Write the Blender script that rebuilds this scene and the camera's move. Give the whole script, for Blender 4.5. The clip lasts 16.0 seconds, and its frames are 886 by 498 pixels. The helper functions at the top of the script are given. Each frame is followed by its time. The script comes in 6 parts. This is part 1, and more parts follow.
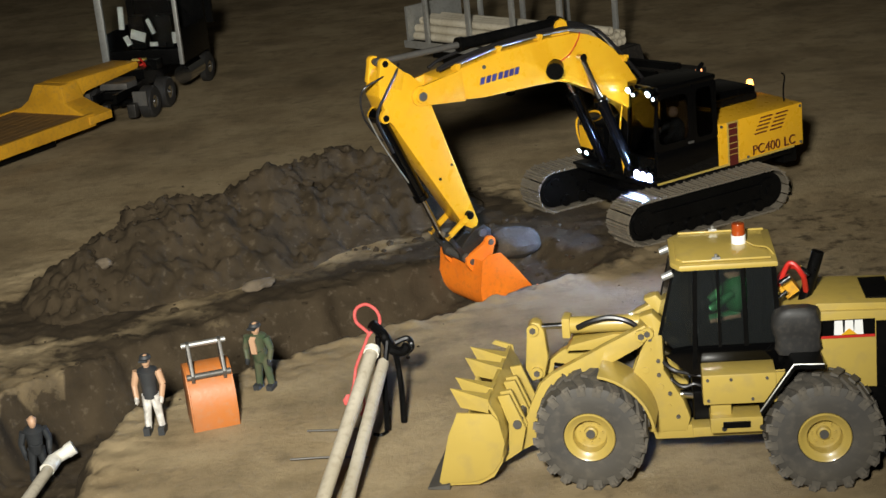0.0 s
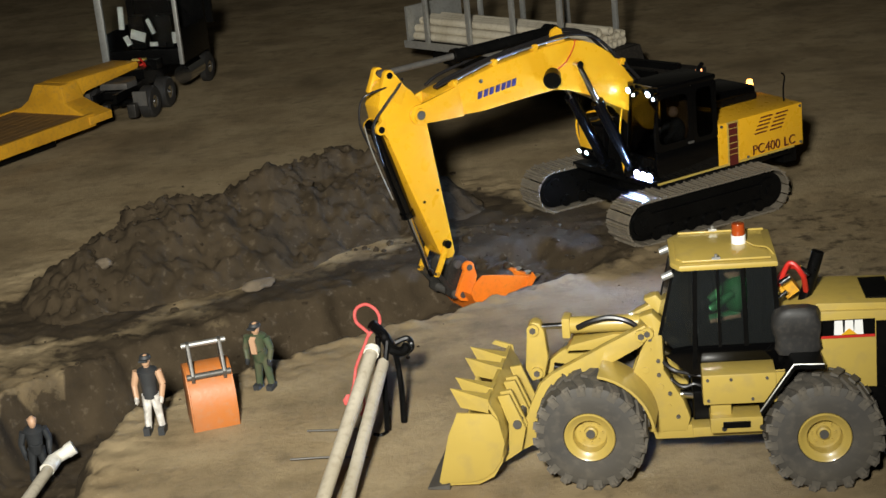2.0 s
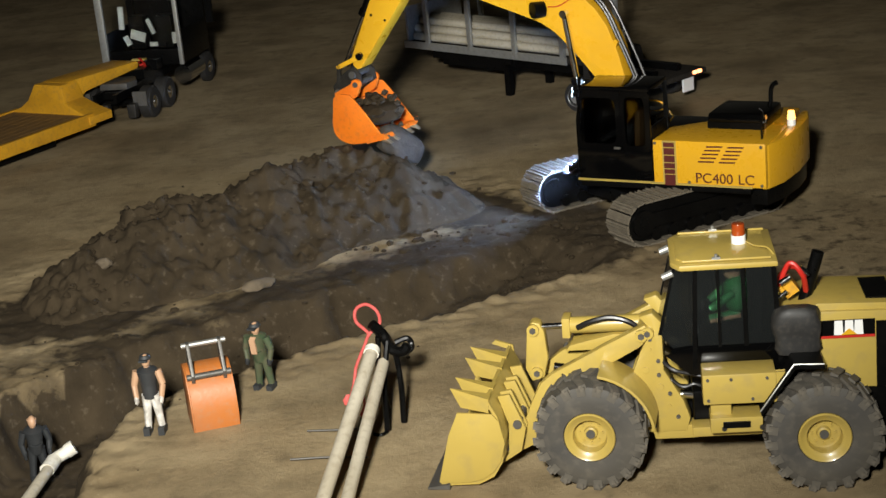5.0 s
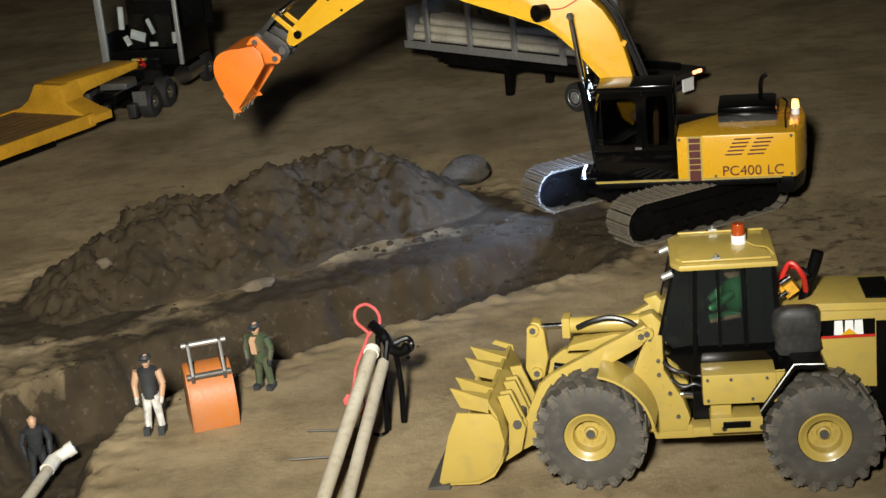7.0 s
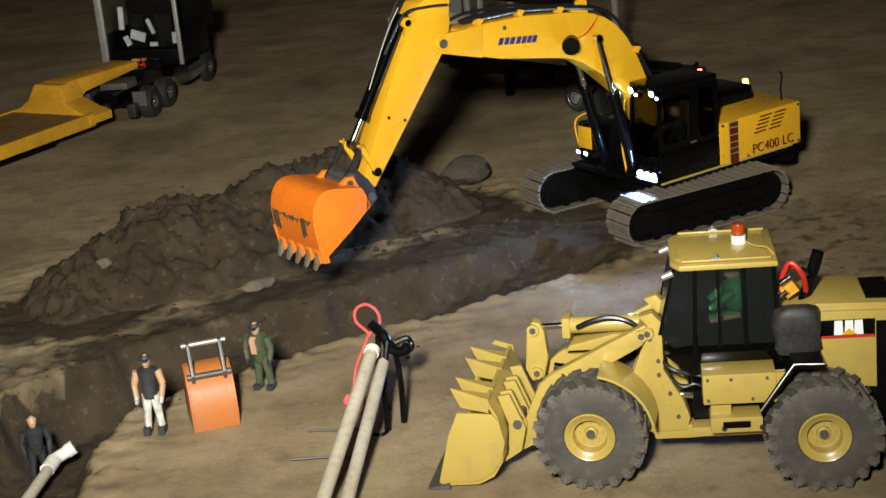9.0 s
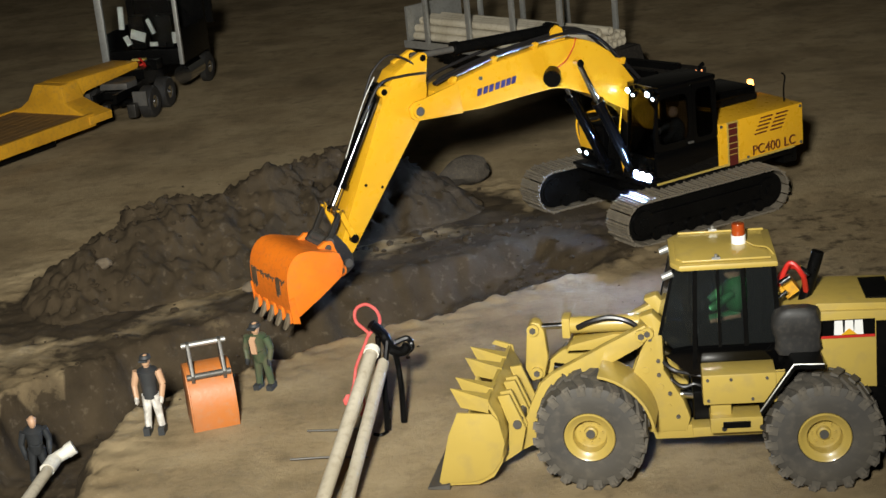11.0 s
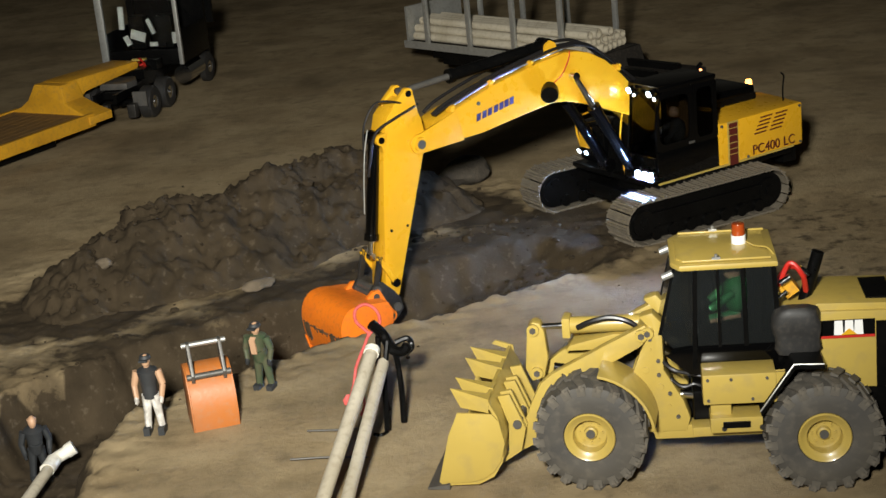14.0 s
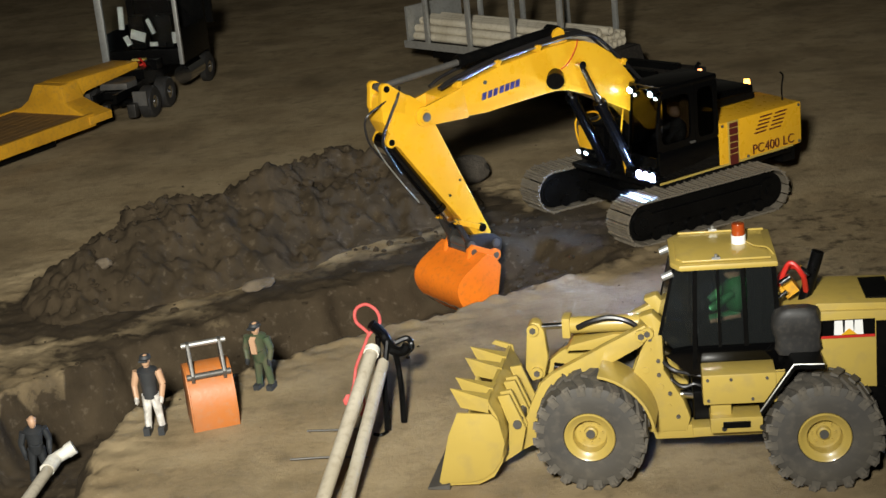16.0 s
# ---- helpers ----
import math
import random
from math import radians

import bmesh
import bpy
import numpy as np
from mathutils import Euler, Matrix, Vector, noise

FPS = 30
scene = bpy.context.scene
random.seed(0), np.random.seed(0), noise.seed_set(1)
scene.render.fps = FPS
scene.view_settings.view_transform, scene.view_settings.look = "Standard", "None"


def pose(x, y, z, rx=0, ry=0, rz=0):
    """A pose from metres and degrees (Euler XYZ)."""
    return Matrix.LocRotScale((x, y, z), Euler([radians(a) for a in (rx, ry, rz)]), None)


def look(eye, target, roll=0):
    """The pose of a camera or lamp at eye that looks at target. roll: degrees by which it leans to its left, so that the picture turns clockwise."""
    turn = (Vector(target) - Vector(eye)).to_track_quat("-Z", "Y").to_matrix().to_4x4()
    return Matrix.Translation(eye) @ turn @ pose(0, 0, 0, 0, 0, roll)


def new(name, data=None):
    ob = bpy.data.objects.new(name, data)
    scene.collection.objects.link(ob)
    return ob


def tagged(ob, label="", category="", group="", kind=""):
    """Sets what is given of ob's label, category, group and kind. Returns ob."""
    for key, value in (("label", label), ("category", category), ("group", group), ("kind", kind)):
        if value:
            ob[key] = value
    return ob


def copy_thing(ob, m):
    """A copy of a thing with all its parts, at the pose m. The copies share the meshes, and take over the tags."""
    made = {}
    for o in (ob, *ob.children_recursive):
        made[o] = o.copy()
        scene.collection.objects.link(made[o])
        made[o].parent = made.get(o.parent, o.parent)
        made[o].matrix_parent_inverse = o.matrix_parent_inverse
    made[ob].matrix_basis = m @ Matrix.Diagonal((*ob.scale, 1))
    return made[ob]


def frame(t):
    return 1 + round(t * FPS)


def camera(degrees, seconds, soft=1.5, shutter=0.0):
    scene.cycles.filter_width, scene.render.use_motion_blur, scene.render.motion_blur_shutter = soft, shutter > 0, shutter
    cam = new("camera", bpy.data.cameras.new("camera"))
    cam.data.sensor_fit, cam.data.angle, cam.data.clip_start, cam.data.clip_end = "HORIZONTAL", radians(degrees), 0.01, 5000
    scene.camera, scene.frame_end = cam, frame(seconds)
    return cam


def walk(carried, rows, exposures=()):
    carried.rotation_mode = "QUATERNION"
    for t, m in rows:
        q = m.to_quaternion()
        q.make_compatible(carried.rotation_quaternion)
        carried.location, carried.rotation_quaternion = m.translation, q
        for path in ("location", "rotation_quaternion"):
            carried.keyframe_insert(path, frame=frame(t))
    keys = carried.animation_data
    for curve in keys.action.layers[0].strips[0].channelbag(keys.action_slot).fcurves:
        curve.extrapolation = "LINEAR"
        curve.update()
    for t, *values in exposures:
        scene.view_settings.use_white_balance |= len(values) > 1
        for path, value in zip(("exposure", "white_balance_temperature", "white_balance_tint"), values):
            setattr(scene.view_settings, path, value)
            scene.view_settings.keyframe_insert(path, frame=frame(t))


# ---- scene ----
cam = camera(30.0, 16.0, soft=1.5, shutter=0.2)
EYE = (0.0, 0.0, 0.749)
VIEW = look(EYE, (0.0, math.cos(radians(18.0)), 0.749 - math.sin(radians(18.0))), -5.6)
walk(cam, [(0.0, VIEW), (16.0, VIEW)])

# ---- light: one flood lamp above the camera, a dim hall around ----
world = bpy.data.worlds.new("hall_air")
scene.world = world
world.use_nodes = True
world.node_tree.nodes["Background"].inputs[0].default_value = (0.9, 0.85, 0.75, 1)
world.node_tree.nodes["Background"].inputs[1].default_value = 0.003
LAMP_AT = (-0.15, 0.0, 0.95)
lamp = new("work_lamp", bpy.data.lights.new("work_lamp", "SPOT"))
lamp.data.energy, lamp.data.color, lamp.data.shadow_soft_size = 396.0, (1.0, 0.985, 0.905), 0.07
lamp.data.spot_size, lamp.data.spot_blend = radians(85), 1.0
lamp.matrix_basis = look(LAMP_AT, (-0.50, 5.0, 0.42))
scene.view_settings.exposure = 0.0


# ---- materials ----
def material(name, base, rough=0.5, metal=0.0, second=None, scale=40.0, amount=0.5, bump=0.0, bump_scale=200.0,
             coat=0.0, grime=None, grime_amount=0.35, rough_var=0.12, spec=0.5):
    """A surface with variation at two scales: broad staining and fine grain."""
    mat = bpy.data.materials.new(name)
    mat.use_nodes = True
    nt = mat.node_tree
    bs = nt.nodes["Principled BSDF"]
    geo = nt.nodes.new("ShaderNodeTexCoord")

    def tex(sc, detail):
        n = nt.nodes.new("ShaderNodeTexNoise")
        n.inputs["Scale"].default_value, n.inputs["Detail"].default_value = sc, detail
        nt.links.new(geo.outputs["Object"], n.inputs["Vector"])
        return n

    def ramp(src, lo, hi):
        r = nt.nodes.new("ShaderNodeMapRange")
        r.inputs["From Min"].default_value, r.inputs["From Max"].default_value = lo, hi
        nt.links.new(src.outputs["Fac"], r.inputs["Value"])
        return r

    def mix(a, b, fac):
        m = nt.nodes.new("ShaderNodeMix")
        m.data_type = "RGBA"
        for slot, v in ((6, a), (7, b)):
            if isinstance(v, tuple):
                m.inputs[slot].default_value = (*v, 1)
            else:
                nt.links.new(v, m.inputs[slot])
        nt.links.new(fac, m.inputs[0])
        return m.outputs[2]
    second = second or tuple(c * 0.75 for c in base)
    broad, fine = tex(scale, 5), tex(scale * 7, 3)
    scaled = nt.nodes.new("ShaderNodeMath")
    scaled.operation = "MULTIPLY"
    scaled.inputs[1].default_value = amount
    nt.links.new(ramp(broad, 0.35, 0.68).outputs[0], scaled.inputs[0])
    col = mix(base, second, scaled.outputs[0])
    if grime:
        g = nt.nodes.new("ShaderNodeMath")
        g.operation = "MULTIPLY"
        g.inputs[1].default_value = grime_amount
        nt.links.new(ramp(fine, 0.5, 0.72).outputs[0], g.inputs[0])
        col = mix(col, grime, g.outputs[0])
    nt.links.new(col, bs.inputs["Base Color"])
    rv = nt.nodes.new("ShaderNodeMapRange")
    rv.inputs["To Min"].default_value, rv.inputs["To Max"].default_value = max(rough - rough_var, 0.03), min(rough + rough_var, 1)
    nt.links.new(fine.outputs["Fac"], rv.inputs["Value"])
    nt.links.new(rv.outputs[0], bs.inputs["Roughness"])
    bs.inputs["Metallic"].default_value = metal
    bs.inputs["Specular IOR Level"].default_value = spec
    bs.inputs["Coat Weight"].default_value = coat
    if bump:
        b = nt.nodes.new("ShaderNodeBump")
        b.inputs["Strength"].default_value, b.inputs["Distance"].default_value = bump, 0.002
        nt.links.new(tex(bump_scale, 6).outputs["Fac"], b.inputs["Height"])
        nt.links.new(b.outputs[0], bs.inputs["Normal"])
    return mat


def glow(name, colour, strength):
    mat = bpy.data.materials.new(name)
    mat.use_nodes = True
    bs = mat.node_tree.nodes["Principled BSDF"]
    bs.inputs["Base Color"].default_value = (*colour, 1)
    bs.inputs["Emission Color"].default_value, bs.inputs["Emission Strength"].default_value = (*colour, 1), strength
    return mat


def glass(name, tint, rough=0.05, clear=1.0):
    mat = bpy.data.materials.new(name)
    mat.use_nodes = True
    bs = mat.node_tree.nodes["Principled BSDF"]
    bs.inputs["Base Color"].default_value = (*tint, 1)
    bs.inputs["Transmission Weight"].default_value, bs.inputs["Roughness"].default_value = clear, rough
    bs.inputs["IOR"].default_value = 1.2
    return mat


SAND, SAND_B = (0.375, 0.29, 0.168), (0.25, 0.182, 0.098)
DARK, DARK_B = (0.058, 0.042, 0.0245), (0.031, 0.0225, 0.013)
DUST = (0.20, 0.16, 0.10)


def soil_material(name):
    """Dry tan sand that passes into damp dark soil where the mesh says so."""
    mat = bpy.data.materials.new(name)
    mat.use_nodes = True
    nt = mat.node_tree
    bs = nt.nodes["Principled BSDF"]
    tc = nt.nodes.new("ShaderNodeTexCoord")

    def tex(sc, detail=6, rough=0.6):
        n = nt.nodes.new("ShaderNodeTexNoise")
        n.inputs["Scale"].default_value, n.inputs["Detail"].default_value, n.inputs["Roughness"].default_value = sc, detail, rough
        nt.links.new(tc.outputs["Object"], n.inputs["Vector"])
        return n.outputs["Fac"]

    def rng(src, a, b, lo=0.0, hi=1.0):
        r = nt.nodes.new("ShaderNodeMapRange")
        for k, v in zip((1, 2, 3, 4), (a, b, lo, hi)):
            r.inputs[k].default_value = v
        nt.links.new(src, r.inputs[0])
        return r.outputs[0]

    def mix(a, b, fac):
        m = nt.nodes.new("ShaderNodeMix")
        m.data_type = "RGBA"
        for slot, v in ((6, a), (7, b)):
            if isinstance(v, tuple):
                m.inputs[slot].default_value = (*v, 1)
            else:
                nt.links.new(v, m.inputs[slot])
        nt.links.new(fac, m.inputs[0])
        return m.outputs[2]

    def math_(op, a, b):
        m = nt.nodes.new("ShaderNodeMath")
        m.operation = op
        for i, v in enumerate((a, b)):
            if isinstance(v, float):
                m.inputs[i].default_value = v
            else:
                nt.links.new(v, m.inputs[i])
        m.use_clamp = True
        return m.outputs[0]
    at = nt.nodes.new("ShaderNodeAttribute")
    at.attribute_name = "damp"
    sand = mix(SAND, SAND_B, rng(tex(7.0), 0.34, 0.7))
    sand = mix(sand, (0.14, 0.1, 0.055), rng(tex(2.6, 5), 0.5, 0.68, 0.0, 0.8))
    sand = mix(sand, (0.115, 0.085, 0.05), rng(tex(24.0), 0.56, 0.78, 0.0, 0.75))
    sand = mix(sand, (0.155, 0.115, 0.064), rng(tex(11.0, 7, 0.7), 0.47, 0.66, 0.0, 0.6))
    sand = mix(sand, (0.34, 0.28, 0.18), rng(tex(300.0, 2), 0.62, 0.75, 0.0, 0.5))
    dark = mix(DARK, DARK_B, rng(tex(18.0), 0.35, 0.7))
    dark = mix(dark, (0.12, 0.093, 0.062), rng(tex(90.0, 4), 0.58, 0.75, 0.0, 0.7))
    edge = math_("ADD", at.outputs["Fac"], math_("MULTIPLY", math_("SUBTRACT", tex(38.0), 0.5), 1.1))
    nt.links.new(mix(sand, dark, rng(edge, 0.35, 0.65)), bs.inputs["Base Color"])
    bs.inputs["Roughness"].default_value = 0.95
    bs.inputs["Specular IOR Level"].default_value = 0.15
    b1 = nt.nodes.new("ShaderNodeBump")
    b1.inputs["Strength"].default_value, b1.inputs["Distance"].default_value = 0.55, 0.003
    nt.links.new(tex(140.0, 8, 0.7), b1.inputs["Height"])
    b2 = nt.nodes.new("ShaderNodeBump")
    b2.inputs["Strength"].default_value, b2.inputs["Distance"].default_value = 0.08, 0.006
    nt.links.new(tex(60.0, 5, 0.55), b2.inputs["Height"])
    nt.links.new(b1.outputs[0], b2.inputs["Normal"])
    nt.links.new(b2.outputs[0], bs.inputs["Normal"])
    return mat


SOIL = soil_material("sandy_soil")
CLOD = material("dark_clods", (0.046, 0.033, 0.019), 0.95, second=(0.032, 0.023, 0.0135), scale=30, amount=0.9, bump=0.8, bump_scale=300, grime=(0.06, 0.045, 0.028), spec=0.15)
STONE = material("grey_stone", (0.056, 0.046, 0.034), 0.95, second=(0.036, 0.029, 0.021), scale=40, amount=0.9, bump=0.9, bump_scale=160, grime=(0.12, 0.095, 0.065))
STONE_TAN = material("tan_stone", (0.15, 0.115, 0.076), 0.95, second=(0.095, 0.073, 0.047), scale=50, amount=0.9, bump=0.7, bump_scale=160)
EX_YELLOW = material("bright_yellow_paint", (0.70, 0.37, 0.016), 0.3, second=(0.63, 0.325, 0.013), scale=9, amount=0.5, coat=0.3, grime=(0.5, 0.27, 0.03), grime_amount=0.12, bump=0.03)
LO_YELLOW = material("pale_yellow_paint", (0.44, 0.318, 0.072), 0.36, second=(0.35, 0.25, 0.055), scale=9, amount=0.6, coat=0.4, grime=(0.26, 0.2, 0.085), grime_amount=0.3, bump=0.04)
DEEP_YELLOW = material("amber_yellow_paint", (0.62, 0.31, 0.015), 0.5, second=(0.42, 0.2, 0.012), scale=20, amount=0.7, grime=(0.2, 0.12, 0.05))
ORANGE = material("orange_paint", (0.85, 0.2, 0.012), 0.45, second=(0.7, 0.15, 0.012), scale=22, amount=0.6, grime=(0.4, 0.12, 0.03), grime_amount=0.35, bump=0.06)
ORANGE_OLD = material("scuffed_orange_paint", (0.46, 0.145, 0.028), 0.5, second=(0.4, 0.15, 0.055), scale=22, amount=0.9, grime=(0.32, 0.2, 0.11), grime_amount=0.3, bump=0.12)
BLACK = material("black_paint", (0.0022, 0.0022, 0.0022), 0.3, second=(0.005, 0.0048, 0.0045), scale=20, grime=(0.009, 0.0075, 0.006), grime_amount=0.2, rough_var=0.08, spec=0.12)
GLOSS = material("glossy_black_paint", (0.0016, 0.0016, 0.0017), 0.09, second=(0.0022, 0.0021, 0.002), scale=20, rough_var=0.03, spec=0.4)
STEEL_DARK = material("greasy_dark_steel", (0.035, 0.033, 0.03), 0.45, metal=0.4, second=(0.018, 0.017, 0.015), scale=60, amount=0.8, grime=(0.09, 0.07, 0.045), grime_amount=0.4, bump=0.15)
GREY = material("worn_grey_steel", (0.12, 0.115, 0.105), 0.5, metal=0.5, second=(0.06, 0.055, 0.05), scale=40, grime=(0.2, 0.16, 0.11), bump=0.15)
BARE = material("bare_tooth_steel", (0.34, 0.28, 0.19), 0.5, metal=0.4, second=(0.18, 0.14, 0.09), scale=70, amount=0.8, bump=0.2)
BARE_DARK = material("scraped_brown_steel", (0.13, 0.085, 0.045), 0.6, metal=0.2, second=(0.06, 0.042, 0.026), scale=120, amount=0.9, bump=0.2)
SILVER = material("brushed_aluminium", (0.5, 0.5, 0.47), 0.45, metal=0.75, second=(0.36, 0.36, 0.34), scale=25, grime=(0.25, 0.22, 0.17))
CHROME = material("chrome_rod", (0.8, 0.8, 0.8), 0.15, metal=1.0, scale=30, amount=0.2)
SHOE = material("track_shoe_steel", (0.19, 0.165, 0.125), 0.62, metal=0.25, second=(0.11, 0.092, 0.07), scale=60, amount=0.8, grime=(0.26, 0.21, 0.14), grime_amount=0.6, bump=0.3)
RUBBER = material("dusty_tyre_rubber", (0.045, 0.042, 0.038), 0.7, second=(0.085, 0.075, 0.059), scale=16, amount=0.8, grime=(0.17, 0.145, 0.11), grime_amount=0.25, bump=0.08)
LUG_RUBBER = material("worn_dusty_lug_rubber", (0.105, 0.093, 0.074), 0.8, second=(0.068, 0.06, 0.049), scale=22, amount=0.8, grime=(0.19, 0.16, 0.12), grime_amount=0.4, bump=0.12)
RUBBER_DARK = material("black_tyre_rubber", (0.018, 0.017, 0.016), 0.6, scale=30, grime=(0.06, 0.05, 0.04))
HOSE = material("black_hose_rubber", (0.012, 0.011, 0.011), 0.38, scale=50)
PVC = material("cream_plastic_pipe", (0.52, 0.47, 0.37), 0.45, second=(0.36, 0.31, 0.22), scale=18, amount=0.7, grime=(0.22, 0.17, 0.11), grime_amount=0.4)
PVC_WHITE = material("white_plastic_pipe", (0.78, 0.75, 0.66), 0.4, second=(0.6, 0.56, 0.47), scale=24, amount=0.6, grime=(0.35, 0.28, 0.2))
WHITE = material("white_paint", (0.8, 0.8, 0.78), 0.5, scale=30, amount=0.2)
RED = material("red_paint", (0.5, 0.02, 0.012), 0.45, scale=30)
DARK_RED = material("dark_red_decal", (0.085, 0.011, 0.007), 0.5, scale=60)
BLUE = material("navy_decal", (0.02, 0.02, 0.12), 0.45, scale=60)
ROPE = material("red_cord", (0.55, 0.09, 0.08), 0.7, second=(0.42, 0.05, 0.04), scale=200, amount=0.8)
WOOD = material("worn_deck_boards", (0.2, 0.105, 0.025), 0.7, second=(0.11, 0.06, 0.02), scale=30, amount=0.9, bump=0.3)
FLESH = material("tan_doll_plastic", (0.5, 0.3, 0.18), 0.5, scale=60)
CLOTH_DARK = material("dark_doll_plastic", (0.03, 0.032, 0.034), 0.6, scale=80)
CLOTH_WHITE = material("pale_doll_plastic", (0.75, 0.72, 0.66), 0.6, second=(0.3, 0.28, 0.25), scale=120, amount=0.9)
CLOTH_GREEN = material("green_doll_plastic", (0.045, 0.075, 0.035), 0.6, second=(0.1, 0.085, 0.05), scale=90, amount=0.9)
SHIRT_GREEN = material("bright_green_doll_plastic", (0.03, 0.22, 0.06), 0.6, scale=90)
AMBER = material("amber_lens", (0.32, 0.05, 0.008), 0.2, scale=60, coat=0.5)
AMBER_LIT = glow("amber_lens_lit", (1.0, 0.42, 0.08), 6.0)
LED = glow("white_led", (0.32, 0.52, 1.0), 4600.0)
LED_LOW = glow("white_led_low", (0.6, 0.8, 1.0), 32.0)
TAIL = glow("tail_light_lit", (1.0, 0.32, 0.12), 5.0)
TINT = glass("smoked_cab_glass", (0.12, 0.132, 0.132), 0.05, 0.95)
DECK = material("dark_deck_plate", (0.022, 0.019, 0.016), 0.95, spec=0.1, second=(0.02, 0.017, 0.014), scale=30, grime=(0.08, 0.065, 0.045), bump=0.2)
TINT_DARK = glass("dark_cab_glass", (0.05, 0.052, 0.052))
CLEAR = glass("clear_cab_glass", (0.86, 0.9, 0.9))
PLASTER = material("bare_hall_plaster", (0.1, 0.095, 0.082), 0.9, scale=2, bump=0.2, bump_scale=30)


# ---- mesh helpers ----
def box(bm, cx, cy, cz, sx, sy, sz, m=None):
    mm = Matrix.Translation((cx, cy, cz)) @ (m or Matrix()) @ Matrix.Diagonal((sx, sy, sz, 1))
    return bmesh.ops.create_cube(bm, size=1.0, matrix=mm)["verts"]


def prism(bm, pts, y0, y1):
    """A side profile of (x, z) points, extruded across y."""
    a = [bm.verts.new((x, y0, z)) for x, z in pts]
    b = [bm.verts.new((x, y1, z)) for x, z in pts]
    n = len(pts)
    bm.faces.new(a)
    bm.faces.new(b[::-1])
    for i in range(n):
        bm.faces.new((a[i], b[i], b[(i + 1) % n], a[(i + 1) % n]))


def slab(bm, pts, z0, z1):
    """A plan of (x, y) points, extruded upwards."""
    a = [bm.verts.new((x, y, z0)) for x, y in pts]
    b = [bm.verts.new((x, y, z1)) for x, y in pts]
    n = len(pts)
    bm.faces.new(a)
    bm.faces.new(b[::-1])
    for i in range(n):
        bm.faces.new((a[i], b[i], b[(i + 1) % n], a[(i + 1) % n]))


def rod(bm, p0, p1, r0, r1=None, seg=14):
    p0, p1 = Vector(p0), Vector(p1)
    d = p1 - p0
    m = Matrix.Translation((p0 + p1) / 2) @ d.to_track_quat("Z", "Y").to_matrix().to_4x4()
    bmesh.ops.create_cone(bm, cap_ends=True, segments=seg, radius1=r0, radius2=r0 if r1 is None else r1, depth=d.length, matrix=m)


def smooth_path(pts, n=6):
    """Catmull-Rom points through pts."""
    p = [Vector(q) for q in pts]
    p = [p[0] * 2 - p[1]] + p + [p[-1] * 2 - p[-2]]
    out = []
    for i in range(1, len(p) - 2):
        for k in range(n):
            t = k / n
            a, b, c, d = p[i - 1:i + 3]
            out.append(0.5 * (2 * b + (c - a) * t + (2 * a - 5 * b + 4 * c - d) * t * t + (3 * b - a - 3 * c + d) * t ** 3))
    return out + [p[-2]]


def tube(bm, pts, r, seg=8, n=6):
    path = smooth_path(pts, n)
    rings = []
    for i, q in enumerate(path):
        d = (path[min(i + 1, len(path) - 1)] - path[max(i - 1, 0)]).normalized()
        m = d.to_track_quat("Z", "Y").to_matrix()
        rings.append([bm.verts.new(q + m @ Vector((r * math.cos(2 * math.pi * k / seg), r * math.sin(2 * math.pi * k / seg), 0))) for k in range(seg)])
    for a, b in zip(rings, rings[1:]):
        best = min(range(seg), key=lambda s: sum((a[k].co - b[(k + s) % seg].co).length for k in range(seg)))
        for k in range(seg):
            bm.faces.new((a[k], a[(k + 1) % seg], b[(k + 1 + best) % seg], b[(k + best) % seg]))
    bm.faces.new(rings[0][::-1])
    bm.faces.new(rings[-1])


def lathe(bm, prof, seg=32, centre=(0, 0, 0), ring=False):
    """Turns (r, y) points round the y axis; ring: a closed loop of them, as for a tyre."""
    cx, cy, cz = centre
    rings = [[bm.verts.new((cx + r * math.cos(2 * math.pi * k / seg), cy + y, cz + r * math.sin(2 * math.pi * k / seg))) for k in range(seg)] for r, y in prof]
    for a, b in zip(rings, rings[1:]):
        for k in range(seg):
            bm.faces.new((a[k], a[(k + 1) % seg], b[(k + 1) % seg], b[k]))
    if ring:
        for k in range(seg):
            bm.faces.new((rings[-1][k], rings[-1][(k + 1) % seg], rings[0][(k + 1) % seg], rings[0][k]))
        return
    bm.faces.new(rings[0][::-1])
    bm.faces.new(rings[-1])


def lumpy(bm, radius, squash=(1, 1, 1), at=(0, 0, 0), rough=0.35, seed=0, sub=2):
    vs = bmesh.ops.create_icosphere(bm, subdivisions=sub, radius=radius)["verts"]
    off = Vector((seed * 3.1, seed * 1.7, seed * 0.9))
    for v in vs:
        n = noise.noise(v.co / radius * 0.9 + off) + 0.5 * noise.noise(v.co / radius * 2.3 + off)
        c = v.co * (1 + rough * n)
        v.co = Vector((c.x * squash[0], c.y * squash[1], c.z * squash[2])) + Vector(at)


